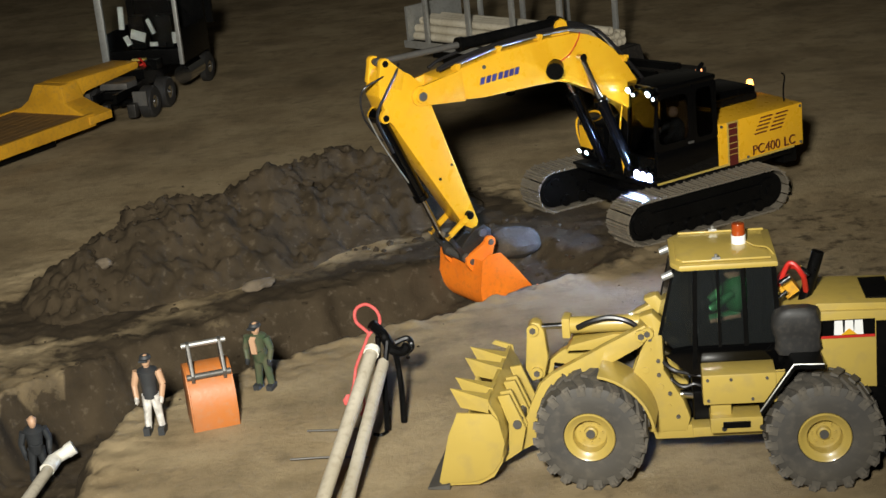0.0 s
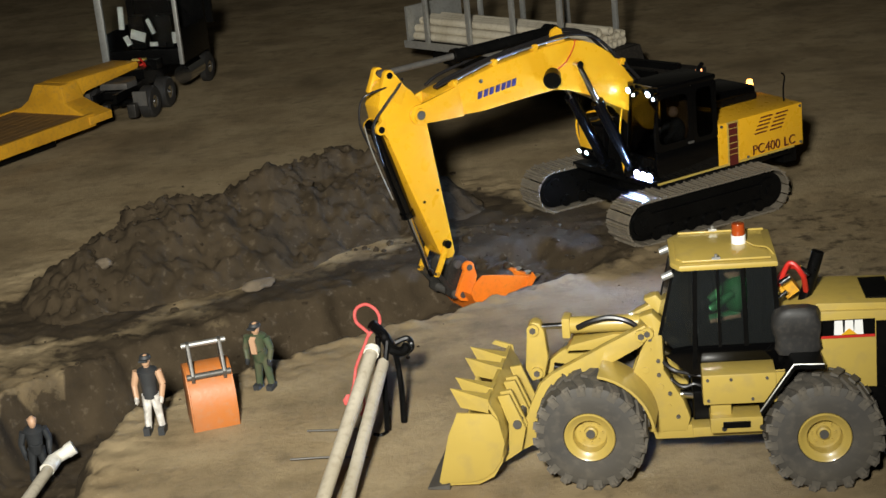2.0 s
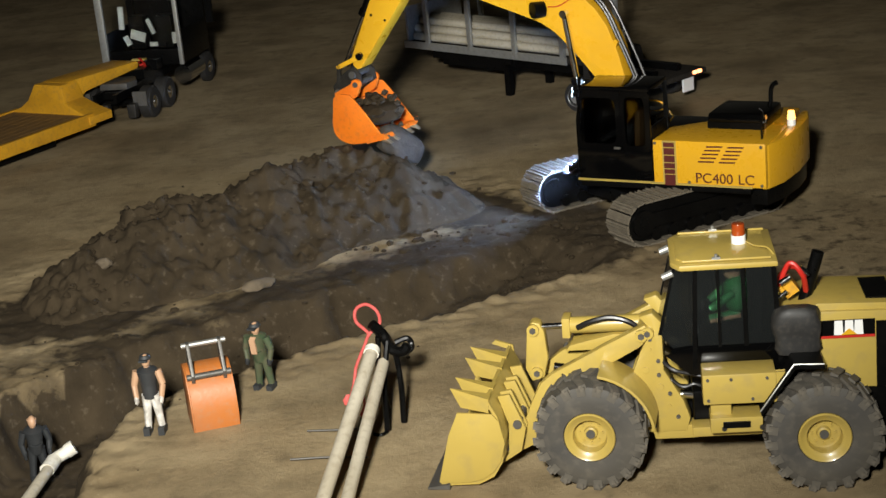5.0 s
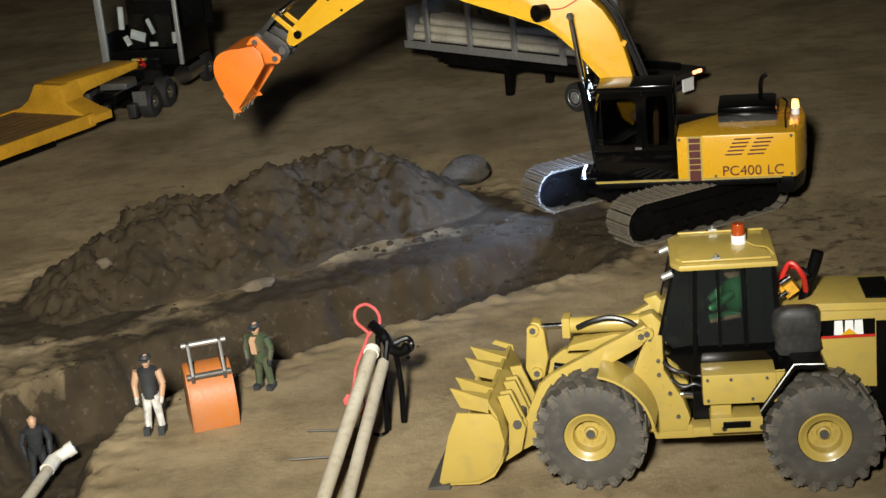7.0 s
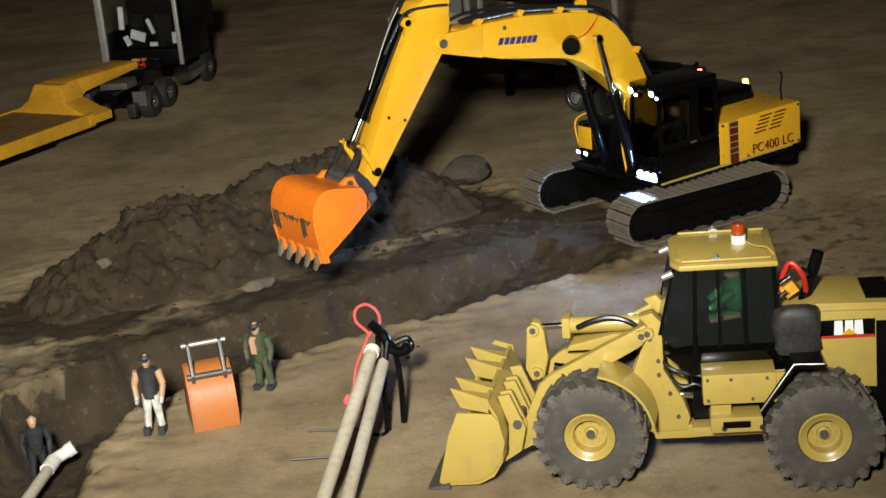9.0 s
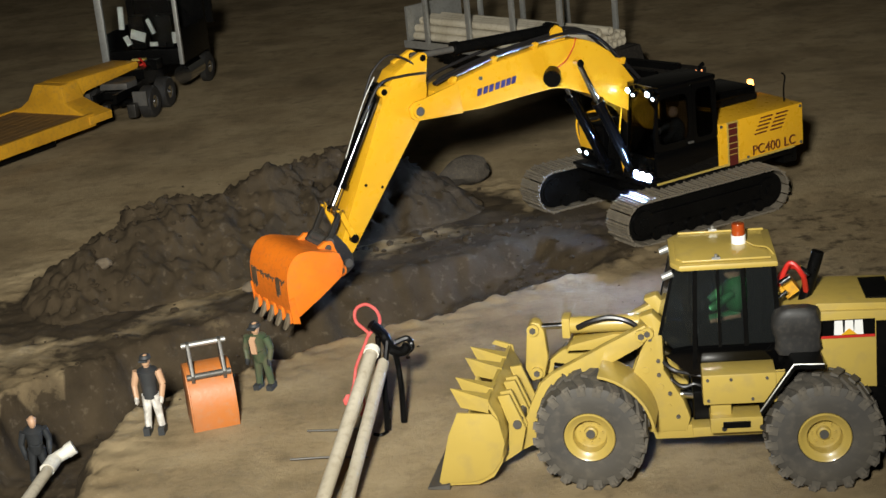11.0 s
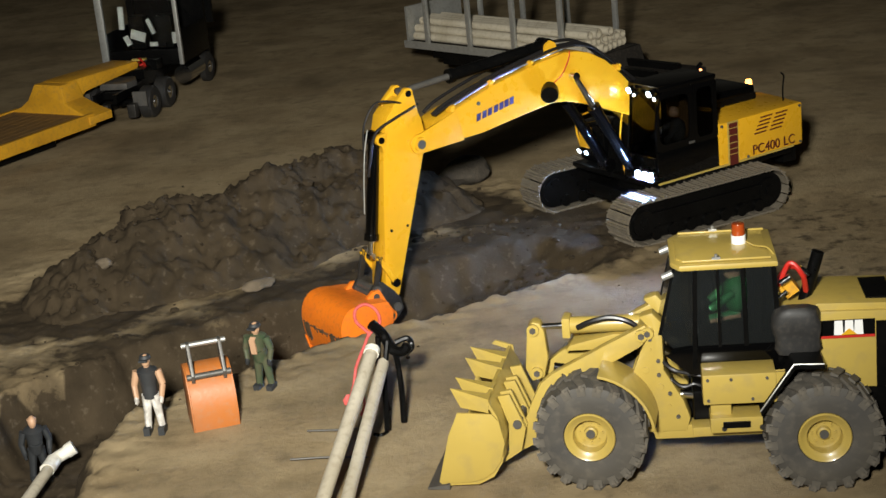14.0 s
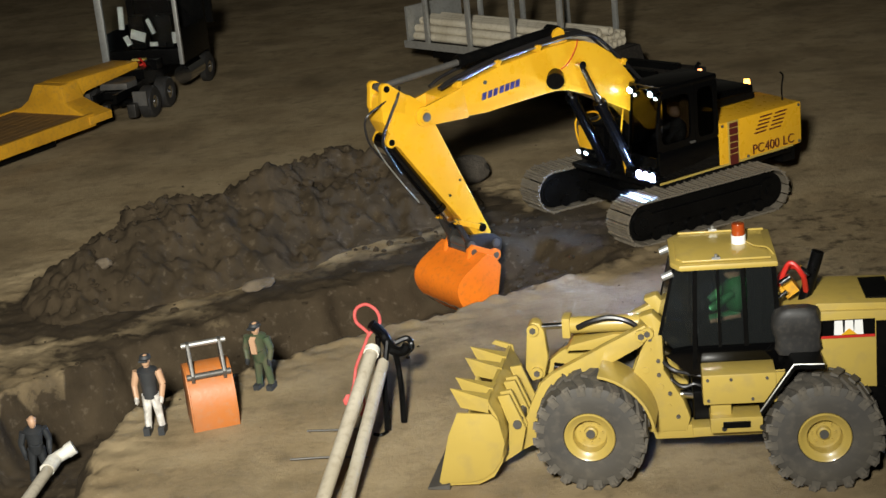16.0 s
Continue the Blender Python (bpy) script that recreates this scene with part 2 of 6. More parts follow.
def part(name, bm, mat, parent=None, label="", bevel=0.0, smooth=True, m=None):
    """Links a bmesh as one mesh object, under parent if one is given."""
    if bevel:
        bmesh.ops.recalc_face_normals(bm, faces=bm.faces)
        es = [e for e in bm.edges if len(e.link_faces) == 2 and e.calc_face_angle(0) > 0.5]
        bmesh.ops.bevel(bm, geom=es, offset=bevel, segments=2, profile=0.6, affect="EDGES", clamp_overlap=True)
    bmesh.ops.recalc_face_normals(bm, faces=bm.faces)
    me = bpy.data.meshes.new(name)
    bm.to_mesh(me)
    bm.free()
    for mm in (mat if isinstance(mat, (list, tuple)) else [mat]):
        me.materials.append(mm)
    if smooth:
        me.polygons.foreach_set("use_smooth", [True] * len(me.polygons))
        me.set_sharp_from_angle(angle=radians(38))
    ob = new(name, me)
    if parent:
        ob.parent = parent
    if m is not None:
        ob.matrix_basis = m
    if label:
        ob["label"] = label
    return ob


def made(fn, *args, **kw):
    """A bmesh with one shape in it."""
    bm = bmesh.new()
    fn(bm, *args, **kw)
    return bm


def lettering(name, body, size, mat, parent, m, thick=0.0006):
    cu = bpy.data.curves.new(name, "FONT")
    cu.body, cu.size, cu.extrude = body, size, thick
    tmp = new(name + "_source", cu)
    me = bpy.data.meshes.new_from_object(tmp.evaluated_get(bpy.context.evaluated_depsgraph_get()))
    bpy.data.objects.remove(tmp)
    me.materials.append(mat)
    ob = new(name, me)
    ob.parent, ob.matrix_basis = parent, m
    return ob


SIDE = Matrix(((-1, 0, 0, 0), (0, 0, 1, 0), (0, 1, 0, 0), (0, 0, 0, 1)))  # writing on a left flank of a thing that faces +x


def thing(name, m, label, category, group=""):
    ob = tagged(new(name), label, category, group)
    ob.empty_display_size = 0.02
    ob.matrix_basis = m
    return ob


# ---- ground with the trench ----
TRENCH = [(-0.505, 1.2), (-0.505, 1.72), (-0.47, 1.86), (-0.34, 1.965), (-0.2, 2.05), (-0.05, 2.125), (0.1, 2.202), (0.2, 2.268)]
DEPTH = [0.085, 0.085, 0.085, 0.085, 0.085, 0.07, 0.045, 0.02]
RIDGE = [(-0.52, 2.19, 0.030), (-0.505, 2.25, 0.060), (-0.462, 2.29, 0.078), (-0.4, 2.36, 0.110), (-0.29, 2.40, 0.094), (-0.22, 2.48, 0.094), (-0.15, 2.525, 0.102), (-0.07, 2.53, 0.079), (0.01, 2.5, 0.034)]


def along(px, py, line):
    """Distance to a polyline, and how far along it (in segments)."""
    best, where = np.full(px.shape, 1e9), np.zeros(px.shape)
    for i, (a, b) in enumerate(zip(line, line[1:])):
        ax, ay, dx, dy = a[0], a[1], b[0] - a[0], b[1] - a[1]
        t = np.clip(((px - ax) * dx + (py - ay) * dy) / (dx * dx + dy * dy), 0, 1)
        d = np.hypot(px - ax - t * dx, py - ay - t * dy)
        where = np.where(d < best, i + t, where)
        best = np.minimum(d, best)
    return best, where


def step(x, a, b):
    t = np.clip((x - a) / (b - a), 0, 1)
    return t * t * (3 - 2 * t)


def fractal(x, y, scale, seed, octaves=4):
    return np.array([noise.fractal((a * scale + seed, b * scale, seed * 0.37), 0.9, 2.0, octaves) for a, b in zip(x.ravel(), y.ravel())]).reshape(x.shape)


def sheet(name, xs, ys, height, damp, mat):
    gx, gy = np.meshgrid(xs, ys)
    z, w = height(gx, gy), damp(gx, gy)
    nx, ny = len(xs), len(ys)
    verts = np.stack([gx, gy, z], -1).reshape(-1, 3)
    i = (np.arange(ny - 1)[:, None] * nx + np.arange(nx - 1)[None]).ravel()
    me = bpy.data.meshes.new(name)
    me.from_pydata(verts.tolist(), [], np.stack([i, i + 1, i + 1 + nx, i + nx], -1).tolist())
    me.attributes.new("damp", "FLOAT", "POINT").data.foreach_set("value", w.ravel().astype(np.float32))
    me.polygons.foreach_set("use_smooth", [True] * len(me.polygons))
    me.materials.append(mat)
    return new(name, me)


def ground_height(x, y):
    d, w = along(x, y, TRENCH)
    depth = np.interp(w, range(len(DEPTH)), DEPTH)
    d = d + 0.012 * fractal(x, y, 14, 3.0, 3)
    cut = 1 - step(d, 0.055, 0.098)
    cut = cut * (1 - step(w, 6.6, 7.0))
    z = -depth * cut
    z += 0.0035 * fractal(x, y, 4, 1.0, 2) * step(np.hypot(x, y - 2.2), 0.0, 0.5) * 0.5
    near = step(x, -1.0, -0.7) * (1 - step(x, 0.6, 0.9)) * step(y, 1.2, 1.45) * (1 - step(y, 2.75, 3.1))
    rough = step(0.2 - d, 0.0, 0.12)
    z += (0.0006 + 0.0045 * rough) * near * fractal(x, y, 45, 2.0, 4)
    dh, _ = along(x, y, [r[:2] for r in RIDGE])
    z += 0.004 * near * step(0.3 - dh, 0.0, 0.2) * fractal(x, y, 30, 5.0, 4)
    return z


def ground_damp(x, y):
    d, w = along(x, y, TRENCH)
    d = d + 0.02 * fractal(x, y, 22, 8.0, 4)
    dh, _ = along(x, y, [r[:2] for r in RIDGE])
    dh = dh + 0.03 * fractal(x, y, 18, 4.0, 4)
    side = np.where(y > np.interp(x, [p[0] for p in TRENCH[1:]], [p[1] for p in TRENCH[1:]]), 1.0, 0.0)
    west = 1 - step(x, -0.42, -0.2)
    a = (1 - step(d, 0.07, 0.11)) * (1 - 0.04 * west)
    a = np.maximum(a, side * (1 - step(d, 0.12, 0.30)) * (0.80 - 0.2 * west + 0.26 * fractal(x, y, 16, 6.0, 3)))
    b = 1 - step(dh, 0.07, 0.17)
    east = step(x, -0.1, 0.1) * (1 - step(np.hypot(x - 0.16, (y - 2.3) * 0.8), 0.08, 0.2)) * 0.8
    # worn only sets a broad half-dark patch to the right of the excavator
    worn = 0.44 * (1 - step(np.hypot((x - 0.55) * 0.8, y - 2.17), 0.16, 0.34))
    return np.clip(np.maximum(np.maximum(a, b), np.maximum(east, worn)), 0, 1)


def graded(lo, hi, fine_lo, fine_hi, fine, far):
    a = np.arange(fine_lo, fine_hi + 1e-6, fine)
    left = fine_lo - np.geomspace(fine, fine_lo - lo, far)[::-1]
    right = fine_hi + np.geomspace(fine, hi - fine_hi, far)
    return np.concatenate([left, a, right])


GX, GY = graded(-4.0, 4.0, -0.72, 0.62, 0.0055, 26), graded(-2.0, 7.0, 1.45, 2.75, 0.0055, 26)
ground = sheet("ground", GX, GY, ground_height, ground_damp, SOIL)
tagged(ground, "tan sandy soil ground with a dark dug trench", "ground", kind="structure")


def heap_height(x, y):
    best = np.zeros(x.shape)
    for a, b in zip(RIDGE, RIDGE[1:]):
        dx, dy = b[0] - a[0], b[1] - a[1]
        t = np.clip(((x - a[0]) * dx + (y - a[1]) * dy) / (dx * dx + dy * dy), 0, 1)
        d = np.hypot(x - a[0] - t * dx, y - a[1] - t * dy)
        h = a[2] + t * (b[2] - a[2])
        best = np.maximum(best, h + 0.012 - np.sqrt((0.66 * d) ** 2 + 0.010 ** 2))
    n = fractal(x, y, 9, 7.0, 4)
    f = fractal(x, y, 60, 9.0, 4)
    lump = fractal(x, y, 20, 4.0, 3)
    z = best * (1 + 0.22 * n) + step(best, 0.0, 0.016) * (0.0105 * f + 0.015 * lump)
    return np.where(best < 0.003, -0.2, z)


heap = sheet("spoil_heap", np.arange(-0.86, 0.2, 0.0048), np.arange(1.9, 2.85, 0.0048), heap_height, lambda x, y: 0.95 + 0.12 * fractal(x, y, 8, 2.0, 2), SOIL)
tagged(heap, "long heap of dark crumbly soil beside the trench", "soil heap", kind="stuff")


def scatter(name, count, place, sizes, mat, label, seed):
    """Many small clods in one mesh, lying on the soil."""
    rnd = random.Random(seed)
    verts, faces = [], []
    base = bmesh.new()
    bmesh.ops.create_icosphere(base, subdivisions=1, radius=1.0)
    bv, bf = [v.co.copy() for v in base.verts], [[v.index for v in f.verts] for f in base.faces]
    base.free()
    pts = [place(rnd) for _ in range(count)]
    px, py = np.array([p[0] for p in pts]), np.array([p[1] for p in pts])
    hz = np.maximum(ground_height(px, py), heap_height(px, py))
    for (x, y), z in zip(pts, hz):
        r = sizes[0] + (sizes[1] - sizes[0]) * rnd.random() ** 3
        sq = (rnd.uniform(0.7, 1.3), rnd.uniform(0.7, 1.3), rnd.uniform(0.5, 0.9))
        o = len(verts)
        for v in bv:
            k = r * rnd.uniform(0.75, 1.2)
            verts.append((x + v.x * k * sq[0], y + v.y * k * sq[1], z + r * 0.2 + v.z * k * sq[2]))
        faces += [[i + o for i in f] for f in bf]
    me = bpy.data.meshes.new(name)
    me.from_pydata(verts, [], faces)
    me.materials.append(mat)
    return tagged(new(name, me), label, "soil clods", kind="stuff")


def on_heap(r):
    i = r.randrange(len(RIDGE) - 1)
    t = r.random()
    a, b = RIDGE[i], RIDGE[i + 1]
    return a[0] + t * (b[0] - a[0]) + r.gauss(0, 0.045), a[1] + t * (b[1] - a[1]) + r.gauss(0, 0.075)


def by_trench(r):
    i = r.randrange(2, len(TRENCH) - 1)
    t = r.random()
    a, b = TRENCH[i], TRENCH[i + 1]
    return a[0] + t * (b[0] - a[0]) + r.gauss(0, 0.05), a[1] + t * (b[1] - a[1]) + abs(r.gauss(0, 0.09)) - 0.05


def by_tracks(r):
    return -0.12 + 0.32 * r.random() + r.gauss(0, 0.012), 2.36 + r.gauss(0, 0.025)


def anywhere(r):
    return r.uniform(-0.7, 0.5), r.uniform(1.5, 2.9)


scatter("heap_clods", 520, on_heap, (0.001, 0.0078), CLOD, "small dark soil clods lying on the heap", 1)
scatter("trench_clods", 560, by_trench, (0.001, 0.0055), CLOD, "crumbs of dark soil along the trench edge", 2)
scatter("track_clods", 80, by_tracks, (0.002, 0.0085), CLOD, "row of dark lumps in front of the excavator tracks", 3)
scatter("sand_crumbs", 160, anywhere, (0.0008, 0.0028), CLOD, "scattered crumbs and pebbles on the sand", 4)


def stone(name, at, radius, squash, mat, label, seed, turn=0):
    bm = made(lumpy, radius, squash, rough=0.4, seed=seed, sub=3)
    return tagged(part(name, bm, mat, m=pose(*at, 0, 0, turn)), label, "stone")


stone("flat_stone", (-0.262, 2.205, 0.008), 0.018, (1.25, 0.75, 0.45), STONE_TAN, "pale flat stone on the dark soil", 3, 20)
stone("pale_stone", (-0.478, 2.23, 0.052), 0.0105, (1.1, 0.9, 0.8), STONE_TAN, "small pale stone in the soil heap", 6)
boulder = stone("boulder", (0.1, 2.28, 0.012), 0.030, (1.25, 1.0, 0.8), STONE, "rounded grey boulder dug out of the trench", 2)
load_bm = bmesh.new()
lumpy(load_bm, 0.03, (1.0, 1.3, 0.62), rough=0.5, seed=5, sub=3)
for k in range(46):
    rr = random.Random(k)
    lumpy(load_bm, rr.uniform(0.003, 0.009), (1, 1, 0.8), (rr.gauss(0, 0.014), rr.gauss(0, 0.02), 0.012 + rr.gauss(0, 0.004)), 0.5, k, 1)
soil_load = tagged(part("soil_load", load_bm, CLOD), "scooped load of dark soil", "soil", kind="stuff")

crumb_bm = bmesh.new()
for k in range(60):
    rr = random.Random(100 + k)
    lumpy(crumb_bm, rr.uniform(0.0012, 0.0045), (1, 1, 0.9), (rr.gauss(0, 0.009), rr.gauss(0, 0.018), rr.gauss(0, 0.022)), 0.5, k, 1)
soil_crumbs = tagged(part("soil_crumbs", crumb_bm, CLOD), "loose soil crumbs that fall from the bucket", "soil", kind="stuff")

# ---- the hall around: assumed, out of view, added to enclose and bounce some light ----
for nm, size, at in (("wall_north", (8.2, 0.1, 3.0), (0, 7.05, 1.4)), ("wall_south", (8.2, 0.1, 3.0), (0, -2.05, 1.4)),
                     ("wall_east", (0.1, 9.0, 3.0), (4.05, 2.5, 1.4)), ("wall_west", (0.1, 9.0, 3.0), (-4.05, 2.5, 1.4)), ("ceiling", (8.2, 9.2, 0.1), (0, 2.5, 2.95))):
    tagged(part(nm, made(box, 0, 0, 0, *size), PLASTER, m=pose(*at)), "unseen plain dim hall " + nm.split("_")[0], nm.split("_")[0], kind="structure")


# ---- excavator ----
CX, CY = 0.3247, 2.401
BOOM_FOOT, BOOM_LEN, ARM_LEN = (0.0035, 0.0153, 0.144), 0.4269, 0.2229
TRACK_TURN = 207.5
excavator = thing("excavator", pose(CX, CY, 0), "bright yellow tracked model excavator with orange bucket and lit lamps", "excavator")


def window_plate(outer, c, half, y0, y1, n=40):
    """A flat plate in x and z with a round-cornered opening about c."""
    bm = bmesh.new()
    rings = []
    for y in (y0, y1):
        for hole in (False, True):
            ring = []
            for k in range(n):
                a = 2 * math.pi * k / n
                dx, dz = half[0] * math.cos(a), half[1] * math.sin(a)
                if hole:
                    f = (abs(math.cos(a)) ** 7 + abs(math.sin(a)) ** 7) ** (-1 / 7)
                else:
                    f = 9.0
                    for (px, pz), (qx, qz) in zip(outer, outer[1:] + outer[:1]):
                        ex, ez = qx - px, qz - pz
                        det = dx * ez - dz * ex
                        if abs(det) > 1e-12:
                            t = ((px - c[0]) * ez - (pz - c[1]) * ex) / det
                            u = ((px - c[0]) * dz - (pz - c[1]) * dx) / det
                            if t > 0 and -1e-6 <= u <= 1 + 1e-6:
                                f = min(f, t)
                ring.append(bm.verts.new((c[0] + f * dx, y, c[1] + f * dz)))
            rings.append(ring)
    o0, h0, o1, h1 = rings
    for p, q in ((o0, h0), (h1, o1), (o1, o0), (h0, h1)):
        for k in range(n):
            j = (k + 1) % n
            bm.faces.new((p[k], p[j], q[j], q[k]))
    return bm


def undercarriage():
    bm = bmesh.new()
    box(bm, 0.004, 0, 0.036, 0.13, 0.15, 0.022)
    rod(bm, (0, 0, 0.045), (0, 0, 0.068), 0.055, seg=28)
    for s in (-1, 1):
        prism(bm, [(0.07, 0.028), (0.04, 0.05), (-0.04, 0.05), (-0.07, 0.028)], s * 0.05, s * 0.098)
    base = part("undercarriage", bm, BLACK, excavator, "black undercarriage frame", 0.002, m=pose(0, 0, 0, 0, 0, TRACK_TURN))
    r, x0, x1, zc = 0.0305, -0.112, 0.114, 0.0335
    straight, bend = x1 - x0, math.pi * r
    total = 2 * (straight + bend)
    n = 45
    sh = bmesh.new()
    box(sh, 0, 0, 0.0008, total / n * 0.9, 0.052, 0.0026)
    box(sh, -0.0028, 0, 0.0034, 0.0018, 0.051, 0.0032)
    box(sh, 0.0022, 0, 0.0027, 0.0014, 0.051, 0.0020)
    shoe = part("track_shoe", sh, SHOE, None, smooth=False)
    first = True
    for s in (-1, 1):
        bm = bmesh.new()
        arc = [(x1 + 0.026 * math.cos(a), zc + 0.026 * math.sin(a)) for a in np.linspace(-math.pi / 2, math.pi / 2, 12)]
        arc += [(x0 + 0.026 * math.cos(a), zc + 0.026 * math.sin(a)) for a in np.linspace(math.pi / 2, 1.5 * math.pi, 12)]
        prism(bm, arc, -0.017, 0.017)
        prism(bm, [(x1 + 0.01, zc - 0.008), (x1 - 0.01, zc + 0.012), (x0 + 0.01, zc + 0.012), (x0 - 0.01, zc - 0.008)], 0.012, 0.0215)
        for k in range(7):
            xx = x0 + 0.02 + k * (straight - 0.04) / 6
            rod(bm, (xx, -0.02, 0.014), (xx, 0.0215, 0.014), 0.009, seg=14)
        for xx in (x0, x1):
            rod(bm, (xx, -0.02, zc), (xx, 0.0225, zc), 0.019, seg=20)
            rod(bm, (xx, 0.02, zc), (xx, 0.0245, zc), 0.008, seg=12)
        if s < 0:
            for v in bm.verts:
                v.co.y *= -1
        fr = part("track", bm, BLACK, excavator, "black roller frame inside the track chain", m=pose(0, 0, 0, 0, 0, TRACK_TURN) @ pose(0, s * 0.1165, 0))
        for i in range(n):
            u = (i + 0.3) * total / n
            if u < straight:
                p, a = (x0 + u, zc + r), 0
            elif u < straight + bend:
                t = (u - straight) / r
                p, a = (x1 + r * math.sin(t), zc + r * math.cos(t)), t
            elif u < 2 * straight + bend:
                p, a = (x1 - (u - straight - bend), zc - r), math.pi
            else:
                t = (u - 2 * straight - bend) / r
                p, a = (x0 - r * math.sin(t), zc - r * math.cos(t)), math.pi + t
            o = shoe if first else new("track_shoe", shoe.data)
            first = False
            o.parent = fr
            o.matrix_basis = Matrix.Translation((p[0], 0, p[1])) @ Matrix.Rotation(a, 4, "Y")


def lamp_unit(parent, at, aim=(1, 0, -0.25), r=0.0038, mat=LED):
    d = Vector(aim).normalized()
    a = Vector(at)
    bm = made(rod, a - d * 0.006, a + d * 0.002, r * 1.0, r * 1.25)
    h = part("lamp_housing", bm, BLACK, parent)
    part("lamp_lens", made(rod, a + d * 0.0021, a + d * 0.0032, r, r * 0.9), mat, parent, "lit white lamp lens")


def upper_body():
    bm = bmesh.new()
    slab(bm, [(0.07, 0.1035), (0.07, -0.1035), (-0.19, -0.1035), (-0.19, 0.1035)], 0.064, 0.0725)
    slab(bm, [(-0.185, 0.09), (-0.185, -0.09), (-0.21, -0.088), (-0.224, -0.05), (-0.228, 0), (-0.224, 0.05), (-0.21, 0.092)], 0.046, 0.07)
    ub = part("upper_body", bm, BLACK, excavator, "black turntable deck with dark counterweight underside", 0.0015)
    bm = bmesh.new()
    box(bm, 0.012, 0.1035, 0.0745, 0.122, 0.002, 0.003)
    box(bm, -0.118, 0.1043, 0.0745, 0.15, 0.002, 0.003)
    part("sill_strip", bm, LO_YELLOW, ub)
    bm = bmesh.new()
    slab(bm, [(-0.046, 0.104), (-0.046, 0.03), (-0.10, -0.02), (-0.10, -0.104), (-0.2, -0.104), (-0.215, 0.06), (-0.213, 0.104)], 0.0735, 0.1385)
    part("engine_housing", bm, EX_YELLOW, ub, bevel=0.003)
    bm = bmesh.new()
    slab(bm, [(-0.205, 0.102), (-0.205, -0.103), (-0.214, -0.1), (-0.226, -0.06), (-0.23, 0), (-0.226, 0.06), (-0.214, 0.097)], 0.0705, 0.136)
    part("counterweight", bm, EX_YELLOW, ub, bevel=0.005)
    bm = bmesh.new()
    box(bm, -0.03, -0.07, 0.097, 0.15, 0.066, 0.047)
    box(bm, 0.03, -0.07, 0.105, 0.05, 0.06, 0.06)
    part("toolbox", bm, GLOSS, ub, "black side toolbox", 0.003)
    part("toolbox_panel", made(box, 0.0565, -0.083, 0.112, 0.003, 0.028, 0.034), EX_YELLOW, ub, "", 0.001)
    part("engine_hood", made(box, -0.146, -0.012, 0.1485, 0.086, 0.084, 0.024), GLOSS, ub, "raised glossy black engine hood", 0.006)
    part("hood_trim", made(box, -0.146, 0.0300, 0.143, 0.084, 0.003, 0.010), BLACK, ub)
    bm = bmesh.new()
    tube(bm, [(-0.165, -0.075, 0.13), (-0.165, -0.075, 0.165), (-0.168, -0.075, 0.178), (-0.175, -0.075, 0.183)], 0.0035)
    part("exhaust_pipe", bm, BLACK, ub)
    part("beacon_base", made(rod, (-0.215, -0.012, 0.135), (-0.215, -0.012, 0.145), 0.0062), WHITE, ub)
    part("beacon_lens", made(rod, (-0.215, -0.012, 0.146), (-0.215, -0.012, 0.157), 0.0058, 0.0045), AMBER_LIT, ub, "lit amber beacon lens")
    part("aerial", made(tube, [(-0.2, 0.078, 0.134), (-0.2, 0.078, 0.16), (-0.203, 0.078, 0.176), (-0.197, 0.078, 0.183)], 0.0013, 6), BLACK, ub, "thin bent black aerial")
    # vents and slats on the flank
    bm = bmesh.new()
    box(bm, -0.0715, 0.1042, 0.107, 0.021, 0.0012, 0.062)
    part("vent_frame", bm, LO_YELLOW, ub)
    zz = 0.1355
    for h in (0.0065, 0.0095, 0.0095, 0.0075, 0.0065, 0.0155):
        part("vent_bar", made(box, -0.0715, 0.1052, zz - h / 2, 0.016, 0.0014, h), DARK_RED, ub)
        zz -= h + 0.0016
    for g in (0, 1):
        for k in range(5):
            bm = bmesh.new()
            x = -0.131 - g * 0.031 - 0.009 + k * 0.0033
            z = 0.1325 - k * 0.0056
            prism(bm, [(x + 0.012, z), (x - 0.0115, z + 0.0005), (x - 0.0107, z - 0.0014), (x + 0.0128, z - 0.0019)], 0.1038, 0.1052)
            part("louvre", bm, DARK_RED, ub)
    for body, x in (("PC", -0.109), ("400", -0.1345), ("LC", -0.172)):
        lettering("lettering", body, 0.0205, DARK_RED, ub, Matrix.Translation((x, 0.1046, 0.0785)) @ SIDE)
    for x, z in ((-0.05, 0.134), (-0.207, 0.134), (-0.207, 0.078), (-0.1, 0.078)):
        part("bolt", made(rod, (x, 0.1035, z), (x, 0.1058, z), 0.0022, seg=8), GREY, ub)
    # cab
    X0, X1, Y0, Y1, Z0, Z1 = -0.042, 0.07, 0.036, 0.1035, 0.075, 0.209
    part("cab_roof", made(box, (X0 + X1) / 2 - 0.004, (Y0 + Y1) / 2 - 0.002, Z1 + 0.002, X1 - X0 - 0.004, Y1 - Y0 + 0.004, 0.008), GLOSS, ub, "glossy black cab roof", 0.0022)
    part("cab_door", made(box, (X0 + X1) / 2, Y1 - 0.0025, 0.098, X1 - X0 + 0.004, 0.004, 0.046), GLOSS, ub, "glossy black door panel", 0.0012)
    part("cab_side", made(box, (X0 + X1) / 2, Y0, 0.098, X1 - X0 + 0.004, 0.004, 0.046), BLACK, ub, "", 0.0012)
    part("cab_front", made(box, X1, (Y0 + Y1) / 2 - 0.002, 0.093, 0.005, Y1 - Y0 - 0.009, 0.036), GLOSS, ub, "", 0.0012)
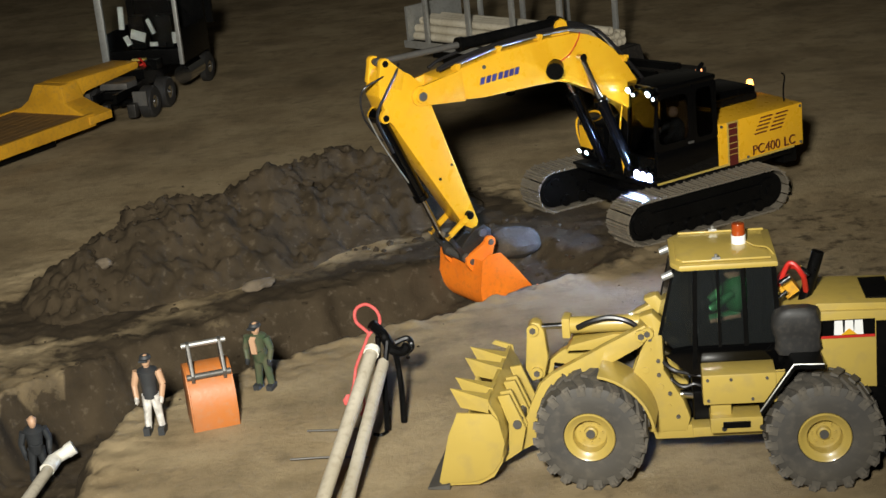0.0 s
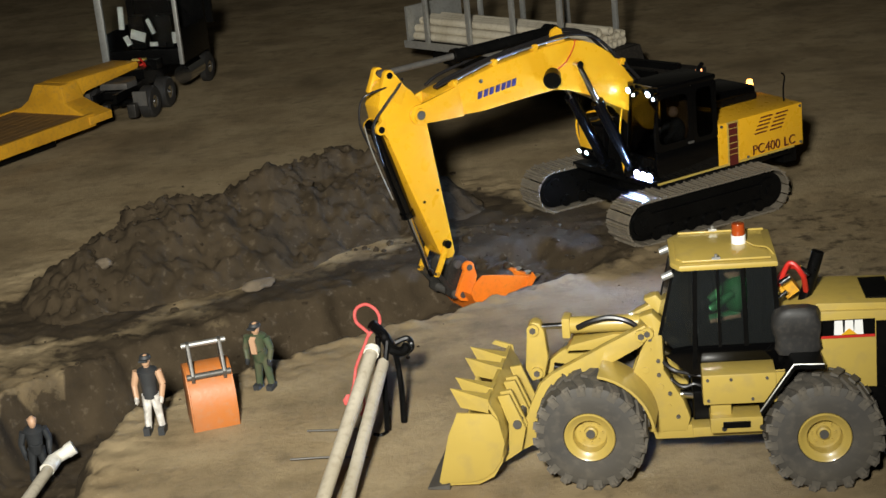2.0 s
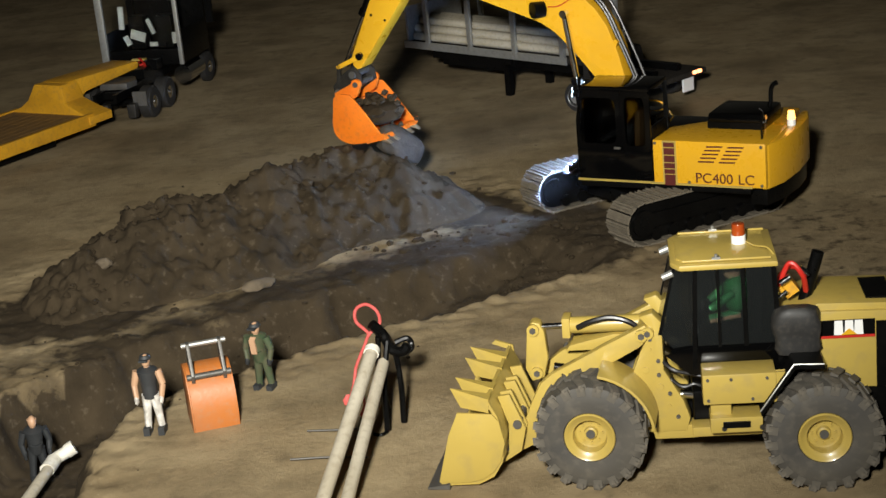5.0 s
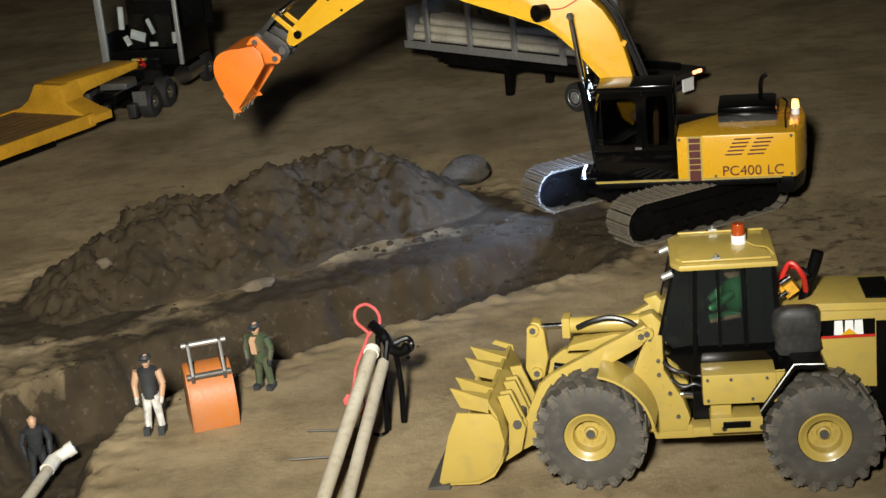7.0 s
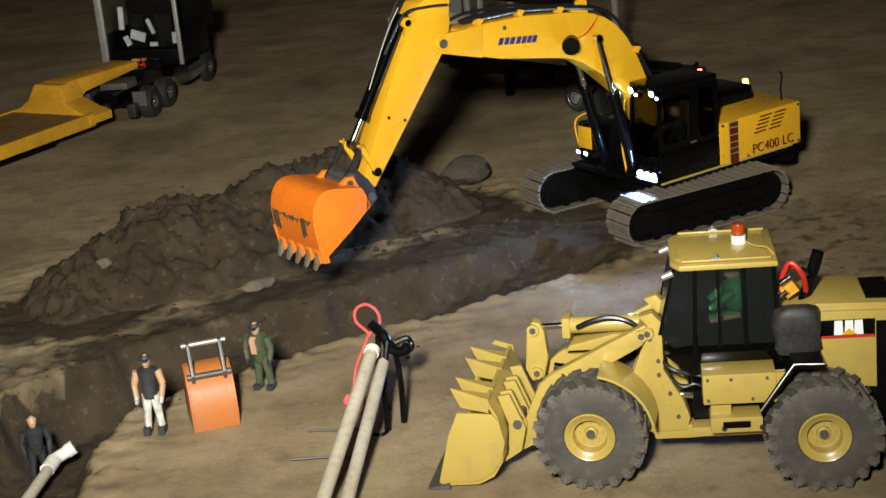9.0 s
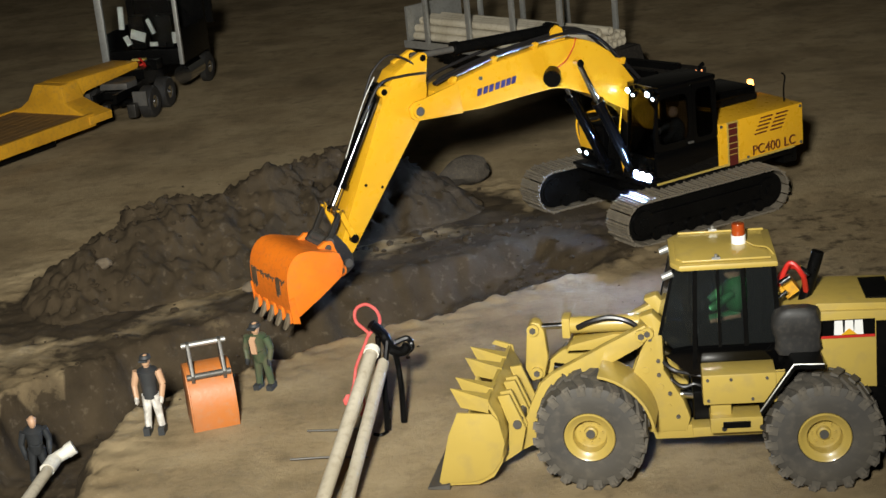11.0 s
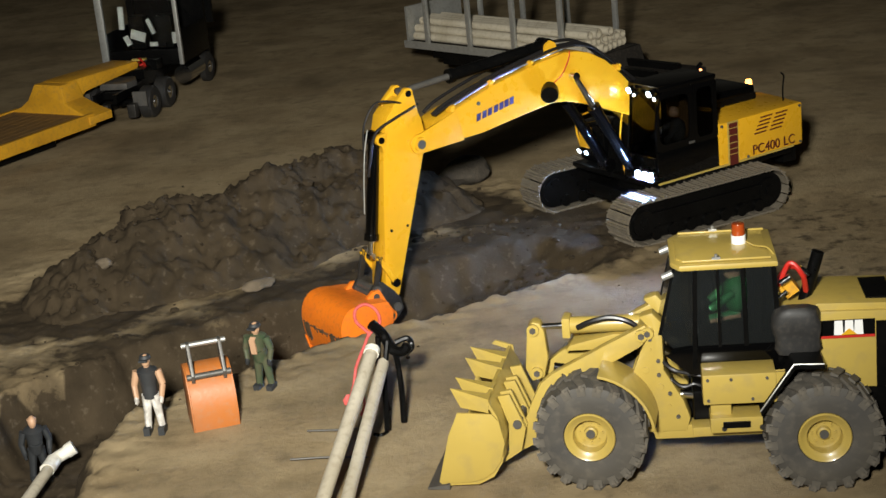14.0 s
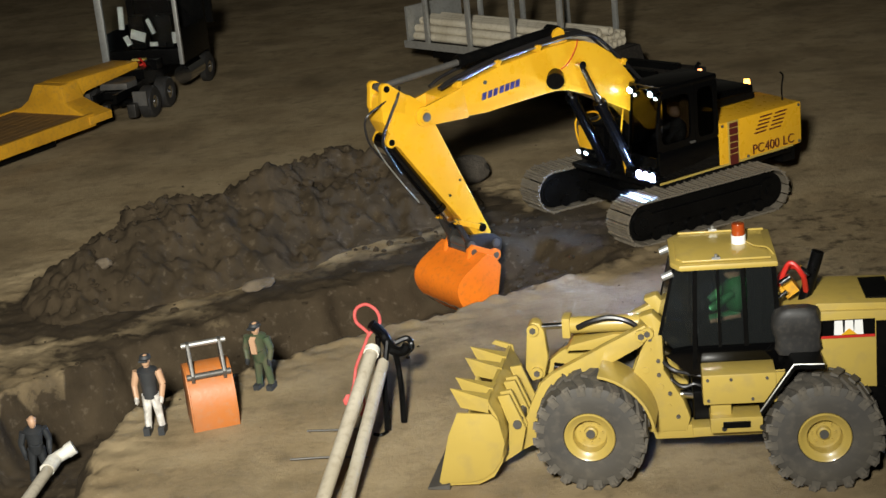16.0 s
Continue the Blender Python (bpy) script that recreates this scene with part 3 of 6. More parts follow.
    part("cab_back", made(box, X0, (Y0 + Y1) / 2 - 0.002, 0.115, 0.005, Y1 - Y0 - 0.009, 0.08), BLACK, ub, "", 0.0012)
    part("cab_floor", made(box, (X0 + X1) / 2, (Y0 + Y1) / 2 - 0.002, 0.078, X1 - X0 - 0.006, Y1 - Y0 - 0.009, 0.004), BLACK, ub)
    part("door_handle", made(box, X0 + 0.05, Y1 + 0.001, 0.124, 0.010, 0.002, 0.003), GREY, ub)
    for x0, x1 in ((X0, X0), (X0 + 0.04, X0 + 0.04), (X1, X1 - 0.012)):
        for y in (Y0,):
            bm = made(prism, [(x0 - 0.0035, Z0), (x0 + 0.0035, Z0), (x1 + 0.0035, Z1), (x1 - 0.0035, Z1)], y - 0.003, y)
            part("cab_post", bm, BLACK, ub, "", 0.0008)
    # door frame and rear quarter frame, each round its window with rounded corners
    for nm, outer, c, half in (("door_frame", [(X0 + 0.0435, 0.1195), (X1 + 0.002, 0.1195), (X1 + 0.0015, 0.165), (X1 - 0.006, 0.2), (X1 - 0.014, Z1), (X0 + 0.0435, Z1)], (X1 - 0.0325, 0.1635), (0.0285, 0.034)),
                               ("quarter_frame", [(X0 - 0.002, 0.1195), (X0 + 0.043, 0.1195), (X0 + 0.043, Z1), (X0 - 0.002, Z1)], (X0 + 0.0215, 0.1635), (0.0155, 0.036))):
        part(nm, window_plate(outer, c, half, Y1 - 0.0045, Y1 - 0.0005), GLOSS, ub, "glossy black window frame", smooth=False)
    part("window", made(box, X0 + 0.020, Y1 - 0.0035, 0.163, 0.036, 0.0012, 0.084), TINT_DARK, ub).visible_shadow = False
    part("window", made(box, X0 + 0.072, Y1 - 0.0035, 0.163, 0.058, 0.0012, 0.084), TINT_DARK, ub).visible_shadow = False
    bm = bmesh.new()
    prism(bm, [(X1, 0.112), (X1 + 0.0012, 0.112), (X1 - 0.0108, 0.207), (X1 - 0.012, 0.207)], Y0, Y1 - 0.004)
    part("windscreen", bm, TINT_DARK, ub).visible_shadow = False
    # seat colour also stands in for the boom's amber reflection in the windscreen
    bm = bmesh.new()
    box(bm, 0.0, 0.07, 0.105, 0.03, 0.034, 0.012)
    prism(bm, [(-0.02, 0.1), (-0.01, 0.1), (-0.014, 0.175), (-0.022, 0.175)], 0.053, 0.087)
    part("cab_seat", bm, WOOD, ub, "tan brown cab seat", 0.003)
    for y in (0.05, 0.094):
        lamp_unit(ub, (X1 + 0.003, y, Z1 - 0.002), r=0.0046, mat=LED_LOW)
        lamp_unit(ub, (X1 + 0.001, y + 0.009, Z1 - 0.008), r=0.0024, mat=LED_LOW)
    # added plate under the low lamps; its front edge shades the track below
    part("lamp_shield_bar", made(box, X1 + 0.012, 0.092, 0.0835, 0.024, 0.046, 0.003), BLACK, ub, "", 0.0008)
    for y in (0.076, 0.090, 0.104):
        lamp_unit(ub, (X1 + 0.016, y, 0.090), (1, 0.05, -0.12), 0.0046)
    for y in (-0.077, -0.094):
        lamp_unit(ub, (0.06, y, 0.09), (1, 0, -0.4), 0.0034, LED_LOW)
    bm = bmesh.new()
    tube(bm, [(0.052, -0.1, 0.09), (0.06, -0.1, 0.12), (0.055, -0.1, 0.14), (0.02, -0.1, 0.142), (0.0, -0.1, 0.12)], 0.0016)
    part("hand_rail", bm, EX_YELLOW, ub)
    bm = bmesh.new()
    tube(bm, [(X1 + 0.006, Y0 - 0.004, 0.08), (X1 + 0.01, Y0 - 0.006, 0.13), (X1, Y0 - 0.006, 0.19)], 0.0014)
    part("hand_rail", bm, EX_YELLOW, ub)
    bm = bmesh.new()
    prism(bm, [(0.045, 0.07), (0.075, 0.07), (0.06, 0.15), (0.03, 0.16), (-0.02, 0.13), (-0.03, 0.07)], -0.014, -0.008)
    prism(bm, [(0.045, 0.07), (0.075, 0.07), (0.06, 0.15), (0.03, 0.16), (-0.02, 0.13), (-0.03, 0.07)], 0.028, 0.033)
    part("boom_bracket", bm, BLACK, ub)
    bm = bmesh.new()
    lumpy(bm, 0.008, (1, 1, 1.15), (0.012, 0.072, 0.165), 0.1, 1)
    lumpy(bm, 0.014, (0.8, 1.1, 1.3), (0.006, 0.071, 0.137), 0.15, 2)
    rod(bm, (0.01, 0.082, 0.145), (0.04, 0.085, 0.13), 0.004)
    rod(bm, (0.01, 0.06, 0.145), (0.04, 0.055, 0.13), 0.004)
    bm.faces.ensure_lookup_table()
    for f in bm.faces:
        f.material_index = 0 if f.calc_center_median().z > 0.155 else 1
    part("seated_doll", bm, [FLESH, CLOTH_DARK], ub, "plain seated driver doll")
    return ub


def boom():
    bm = bmesh.new()
    prism(bm, [(0.395, -0.006), (0.322, 0.007), (0.245, 0.029), (0.205, 0.0395), (0.18, 0.0405), (0.141, 0.034), (0.065, 0.013), (0.03, -0.012), (0.012, -0.012),
               (0.012, 0.012), (0.034, 0.032), (0.059, 0.055), (0.084, 0.076), (0.113, 0.096), (0.143, 0.108), (0.165, 0.111), (0.188, 0.110), (0.232, 0.098), (0.309, 0.071), (0.389, 0.033), (0.4, 0.026)], -0.0205, 0.0205)
    b = part("boom", bm, EX_YELLOW, excavator, bevel=0.0018)
    for y0, y1 in ((-0.024, -0.0195), (0.0195, 0.024)):
        bm = bmesh.new()
        arc = [(BOOM_LEN + 0.0135 * math.cos(a), 0.0135 * math.sin(a)) for a in np.linspace(-1.9, 1.6, 12)]
        prism(bm, [(0.355, 0.0)] + arc + [(0.37, 0.041)], y0, y1)
        part("boom_cheek", bm, EX_YELLOW, b, bevel=0.0008)
    for s in (-1, 1):
        part("pivot_ring", made(rod, (BOOM_LEN, s * 0.0238, 0), (BOOM_LEN, s * 0.0275, 0), 0.0098, 0.009, 20), EX_YELLOW, b)
    bm = bmesh.new()
    rod(bm, (BOOM_LEN, -0.029, 0), (BOOM_LEN, 0.029, 0), 0.0062, seg=16)
    part("pivot_pin", bm, GREY, b)
    for x, z in ((0.392, 0.006), (0.332, 0.048)):
        part("boom_bolt", made(rod, (x, 0.019, z), (x, 0.0222, z), 0.0028, seg=10), GREY, b)
    # brand mark on the flank as plain blocks
    xs = [0.334, 0.3245, 0.3155, 0.3055, 0.2965, 0.288, 0.2795]
    for k, x in enumerate(xs):
        z = 0.0275 + (0.334 - x) * 0.352
        bm = bmesh.new()
        prism(bm, [(x, z - 0.0045), (x - 0.0066, z - 0.0022), (x - 0.0066, z + 0.0078), (x, z + 0.0055)], 0.0203, 0.0212)
        part("mark_block", bm, BLUE, b)
    # lamp on its bracket
    bm = made(rod, (0.211, 0.02, 0.060), (0.221, 0.034, 0.054), 0.012, 0.0125, 18)
    part("work_light", bm, BLACK, b, "unlit round black work light")
    bm = bmesh.new()
    tube(bm, [(0.206, 0.022, 0.068), (0.192, 0.023, 0.08), (0.182, 0.023, 0.1), (0.178, 0.02, 0.112)], 0.0008)
    part("red_wire", bm, RED, b)
    # hoses along the back
    bm = bmesh.new()
    for k, y in enumerate((0.0155, 0.010, -0.012)):
        o = 0.003 + 0.002 * k
        tube(bm, [(0.03, y, 0.045 + o), (0.084, y, 0.081 + o), (0.14, y, 0.113 + o), (0.19, y, 0.114 + o), (0.232, y, 0.103 + o), (0.309, y, 0.076 + o), (0.378, y, 0.045 + o), (0.4, y, 0.036)], 0.0024)
    part("boom_hose", bm, HOSE, b, "black hydraulic hoses")
    part("grey_hose", made(tube, [(0.19, 0.0195, 0.115), (0.24, 0.0195, 0.101), (0.309, 0.0195, 0.0775), (0.37, 0.0195, 0.049)], 0.0012), SILVER, b)
    for x, z in ((0.375, 0.043), (0.313, 0.0735), (0.247, 0.0965), (0.09, 0.084)):
        bm = bmesh.new()
        box(bm, x, 0.017, z, 0.007, 0.012, 0.008)
        rod(bm, (x, 0.019, z + 0.003), (x, 0.0255, z + 0.003), 0.0028, seg=8)
        part("hose_clamp", bm, EX_YELLOW, b)
    bm = bmesh.new()
    for y in (-0.011, 0.011):
        prism(bm, [(0.19, 0.106), (0.222, 0.099), (0.215, 0.122), (0.208, 0.127), (0.2, 0.124)], y - 0.003, y + 0.003)
    part("cylinder_lug", bm, EX_YELLOW, b)
    return b


def arm():
    bm = bmesh.new()
    prism(bm, [(-0.014, -0.010), (0.0, -0.0125), (0.016, -0.0115), (0.1, -0.0085), (0.207, -0.005), (0.213, 0.0), (0.212, 0.009), (0.2, 0.0185),
               (0.1, 0.037), (0.03, 0.0495), (0.014, 0.052), (-0.004, 0.054), (-0.03, 0.054), (-0.05, 0.043), (-0.058, 0.034), (-0.056, 0.018), (-0.034, 0.0)], -0.018, 0.018)
    a = part("arm", bm, EX_YELLOW, excavator, bevel=0.0016)
    for y0, y1 in ((-0.0185, -0.010), (0.010, 0.0185)):
        bm = bmesh.new()
        arc = [(-0.065 + 0.0075 * math.cos(t), 0.0265 + 0.0075 * math.sin(t)) for t in np.linspace(math.pi * 0.55, math.pi * 1.45, 8)]
        prism(bm, [(-0.045, 0.048)] + arc + [(-0.04, 0.006), (-0.02, 0.02)], y0, y1)
        part("arm_lug", bm, EX_YELLOW, a, bevel=0.0008)
        bm = bmesh.new()
        arc = [(0.0 + 0.0075 * math.cos(t), 0.058 + 0.0075 * math.sin(t)) for t in np.linspace(-0.3, math.pi * 0.9, 8)]
        prism(bm, [(0.02, 0.05)] + arc + [(-0.012, 0.05)], y0, y1)
        part("cylinder_lug", bm, EX_YELLOW, a, bevel=0.0008)
    for x, y0, y1, z, r in ((-0.065, -0.0195, 0.0195, 0.0265, 0.0045), (0.0, -0.0195, 0.0195, 0.058, 0.0045), (0.12, -0.0188, 0.0188, 0.0225, 0.0022),
                            (0.112, 0.017, 0.0188, -0.002, 0.002), (0.19, -0.024, 0.024, 0.006, 0.006)):
        part("arm_pin", made(rod, (x, y0, z), (x, y1, z), r), BLACK, a)
    bm = bmesh.new()
    tube(bm, [(-0.052, 0.012, 0.006), (-0.046, 0.0205, 0.02), (-0.03, 0.0205, 0.045), (-0.008, 0.017, 0.068), (0.03, 0.014, 0.068), (0.05, 0.012, 0.066)], 0.0019)
    tube(bm, [(-0.048, 0.006, 0.01), (-0.052, 0.018, 0.04), (-0.048, 0.012, 0.07), (-0.02, 0.01, 0.082), (0.01, 0.008, 0.078), (0.03, 0.006, 0.07)], 0.0016)
    part("arm_hose", bm, HOSE, a, "black looping hydraulic hoses")
    part("grey_hose", made(tube, [(-0.012, 0.012, 0.078), (0.02, 0.011, 0.0765), (0.06, 0.011, 0.071), (0.1, 0.011, 0.064)], 0.0009), SILVER, a)
    return a


def bucket():
    w = 0.0515
    prof = [(v.x, v.z) for v in smooth_path([(q[0], 0, q[1]) for q in ((0.112, 0.004), (0.104, 0.03), (0.09, 0.057), (0.075, 0.071), (0.058, 0.0745), (0.042, 0.066), (0.028, 0.052), (0.018, 0.043), (0.012, 0.036))], 3)]
    bm = bmesh.new()
    inner = [(x * 0.965 + 0.0012, z * 0.955 + 0.001) for x, z in prof]
    outer = prof
    prism(bm, outer + inner[::-1], -w, w)
    k = part("bucket", bm, ORANGE, excavator, "orange digging bucket", smooth=True)
    for s in (-1, 1):
        y0, y1 = (w - 0.001, w + 0.0025) if s > 0 else (-w - 0.0025, -w + 0.001)
        bm = bmesh.new()
        prism(bm, prof + [(0.014, 0.022), (0.026, 0.008), (0.06, 0.005)], y0, y1)
        part("side_plate", bm, ORANGE, k, bevel=0.0006)
        bm = bmesh.new()
        prism(bm, [(0.108, -0.003), (0.116, 0.004), (0.104, 0.034), (0.096, 0.032)], s * (w + 0.002), s * (w + 0.0045))
        part("side_cutter", bm, ORANGE, k)
        bm = bmesh.new()
        ye = s * 0.028
        ear = [(0.016 + 0.0085 * math.cos(t), 0.002 + 0.0085 * math.sin(t)) for t in np.linspace(math.pi * 0.75, math.pi * 1.95, 10)]
        prism(bm, [(0.012, 0.05), (0.004, 0.044)] + ear + [(0.032, 0.012), (0.03, 0.04), (0.024, 0.05)], ye - 0.0035, ye + 0.0035)
        part("bucket_ear", bm, ORANGE, k, bevel=0.0008)
    bm = bmesh.new()
    rod(bm, (0.016, -0.033, 0.002), (0.016, 0.033, 0.002), 0.0045)
    rod(bm, (0.014, -0.033, 0.041), (0.014, 0.033, 0.041), 0.0045)
    part("bucket_pin", bm, GREY, k)
    for i in range(5):
        y = -w + 0.006 + i * (2 * w - 0.012) / 4
        bm = bmesh.new()
        prism(bm, [(0.103, 0.018), (0.110, 0.004), (0.118, 0.003), (0.1105, 0.0175)], y - 0.0058, y + 0.0058)
        holder = part("tooth_holder", bm, ORANGE, k, bevel=0.0008)
        bm = bmesh.new()
        prism(bm, [(0.1115, 0.0155), (0.1165, 0.004), (0.128, 0.0005), (0.1275, 0.002)], y - 0.004, y + 0.004)
        part("tooth", bm, BARE, holder, "bare worn steel tooth", 0.0006)
    # paint scraped off the back in ragged streaks
    rnd = random.Random(31)
    bm = bmesh.new()
    y = -0.0495
    while y < 0.046:
        wide = rnd.uniform(0.0016, 0.0034)
        block = y < -0.036 or 0.018 < y < 0.032
        top, low = rnd.uniform(0.03, 0.16), (rnd.uniform(0.72, 0.98) if block else rnd.uniform(0.1, 0.36))
        pts = [Vector((0.0905, 0, 0.0562)).lerp(Vector((0.1045, 0, 0.0288)), t) for t in (top, low)]
        out = Vector((0.89, 0, 0.455))
        prism(bm, [(q.x, q.z) for q in (pts[0] - out * 0.002, pts[1] - out * 0.002, pts[1] + out * 0.0013, pts[0] + out * 0.0013)], y, y + wide)
        y += wide + rnd.uniform(0.0002, 0.0016 if not block else 0.0003)
    part("wear_patch", bm, BARE_DARK, k, "bare brown metal where paint has worn off")
    # quick coupler between arm and bucket
    bm = bmesh.new()
    for y0, y1 in ((-0.0235, -0.0185), (0.0185, 0.0235)):
        prism(bm, [(-0.012, 0.004), (-0.006, -0.01), (0.008, -0.012), (0.022, -0.004), (0.02, 0.02), (0.018, 0.046), (0.004, 0.05), (-0.008, 0.044), (-0.012, 0.02)], y0, y1)
    box(bm, 0.012, 0, 0.024, 0.012, 0.04, 0.035)
    part("quick_coupler", bm, STEEL_DARK, k, "dark greasy steel quick coupler", 0.001)
    bm = bmesh.new()
    for x, z in ((0.0, 0.0), (0.006, 0.042)):
        rod(bm, (x, -0.0265, z), (x, 0.0265, z), 0.006, seg=16)
    part("coupler_pin", bm, GREY, k)
    return k


def ram(name, length, radius, mat, rodr=None):
    """A bar from the origin along +x, with an eye at its start."""
    bm = bmesh.new()
    rod(bm, (0, 0, 0), (length, 0, 0), radius, seg=18)
    rod(bm, (0, -radius * 1.1, 0), (0, radius * 1.1, 0), radius * 1.25, seg=16)
    if rodr is None:
        rod(bm, (length - 0.008, 0, 0), (length, 0, 0), radius * 1.2, seg=18)
    return part(name, bm, mat, excavator)


undercarriage()
UPPER, BOOM, ARM, BUCKET = upper_body(), boom(), arm(), bucket()
BOOM_RAMS = [(ram("boom_cylinder", 0.13, 0.0083, GLOSS), ram("boom_cylinder_rod", 0.125, 0.0045, CHROME, 1), y) for y in (-0.016, 0.047)]
ARM_RAM, ARM_ROD = ram("arm_cylinder", 0.165, 0.0085, BLACK), ram("arm_cylinder_rod", 0.165, 0.0045, GREY, 1)
BUCKET_RAM, BUCKET_ROD = ram("bucket_cylinder", 0.138, 0.0085, GLOSS), ram("bucket_cylinder_rod", 0.1, 0.0042, CHROME, 1)
LINKS, TIES = [], []
for y in (-0.0215, 0.0215):
    for store, ln in ((LINKS, 0.044), (TIES, 0.042)):
        bm = bmesh.new()
        prism(bm, [(-0.005, -0.004), (ln + 0.004, -0.0035), (ln + 0.004, 0.0035), (-0.005, 0.004)], y - 0.0024, y + 0.0024)
        store.append(part("bucket_link", bm, EX_YELLOW if store is LINKS else STEEL_DARK, excavator, bevel=0.0008))


# ---- wheel loader ----
loader = thing("wheel_loader", pose(0.2556, 1.558, 0, 0, 0, 166.7), "dusty pale yellow model wheel loader resting its bucket", "wheel loader")


def lug_mesh(side):
    bm = bmesh.new()
    m = Matrix.Translation((0.0535, side * 0.0125, 0)) @ Matrix.Rotation(side * 0.42, 4, "X")
    bmesh.ops.create_cube(bm, size=1.0, matrix=m @ Matrix.Diagonal((0.0064, 0.0235, 0.0078, 1)))
    m = Matrix.Rotation(-side * 0.05, 4, "Y") @ Matrix.Translation((0.0497, side * 0.0232, 0))
    bmesh.ops.create_cube(bm, size=1.0, matrix=m @ Matrix.Diagonal((0.009, 0.0022, 0.0085, 1)))
    me = bpy.data.meshes.new("tread_lug")
    bm.to_mesh(me)
    bm.free()
    me.materials.append(LUG_RUBBER)
    return me


FRONT_OFF, REAR_OFF = 0.045, 0.013
REAR = pose(0.0103, 0.0133, 0, 0, 0, 6.3)  # the hind half, steered a little at the joint
LUGS = {side: lug_mesh(side) for side in (-1, 1)}


def loader_wheel(x, s):
    R, cy = 0.0570, 0.078 if s > 0 else (FRONT_OFF if x > 0 else REAR_OFF) - 0.078
    bm = bmesh.new()
    lathe(bm, [(0.0245, -0.019), (0.0265, -0.0225), (0.034, -0.0235), (0.0485, -0.0235), (0.0532, -0.021), (0.0545, -0.012), (0.0545, 0.012), (0.0532, 0.021), (0.0485, 0.0235), (0.034, 0.0235), (0.0265, 0.0225), (0.0245, 0.019)], 44, ring=True)
    w = part("wheel", bm, RUBBER, loader, "dusty black lugged tyre", m=(REAR if x < 0 else Matrix()) @ pose(x, cy, R))
    for i in range(20):
        for side in (-1, 1):
            a = 2 * math.pi * (i + (0.5 if side > 0 else 0)) / 20
            lug = new("tread_lug", LUGS[side])
            lug.parent, lug.matrix_basis = w, Matrix.Rotation(-a, 4, "Y")
    bm = bmesh.new()
    o = s
    prof = [(0.0255, 0.0225), (0.0245, 0.0238), (0.0222, 0.0225), (0.0205, 0.0208), (0.0172, 0.0195), (0.0162, 0.0095), (0.0150, 0.0085), (0.0070, 0.0085), (0.0062, 0.0125), (0.004, 0.0135), (0.001, 0.0135)]
    lathe(bm, [(r, y * o) for r, y in [(0.0245, -0.02)] + prof], 36)
    part("rim", bm, LO_YELLOW, w, "pale yellow rim")
    for k in range(8):
        a = 2 * math.pi * k / 8
        p = (0.0112 * math.cos(a), 0.0112 * math.sin(a))
        part("wheel_nut", made(rod, (p[0], o * 0.0085, p[1]), (p[0], o * 0.0105, p[1]), 0.0014, seg=6), LO_YELLOW, w)
    part("hub_cap", made(rod, (0, o * 0.013, 0), (0, o * 0.015, 0), 0.0045, seg=12), GREY, w)


for wx in (0.11, -0.116):
    for ws in (1, -1):
        loader_wheel(wx, ws)


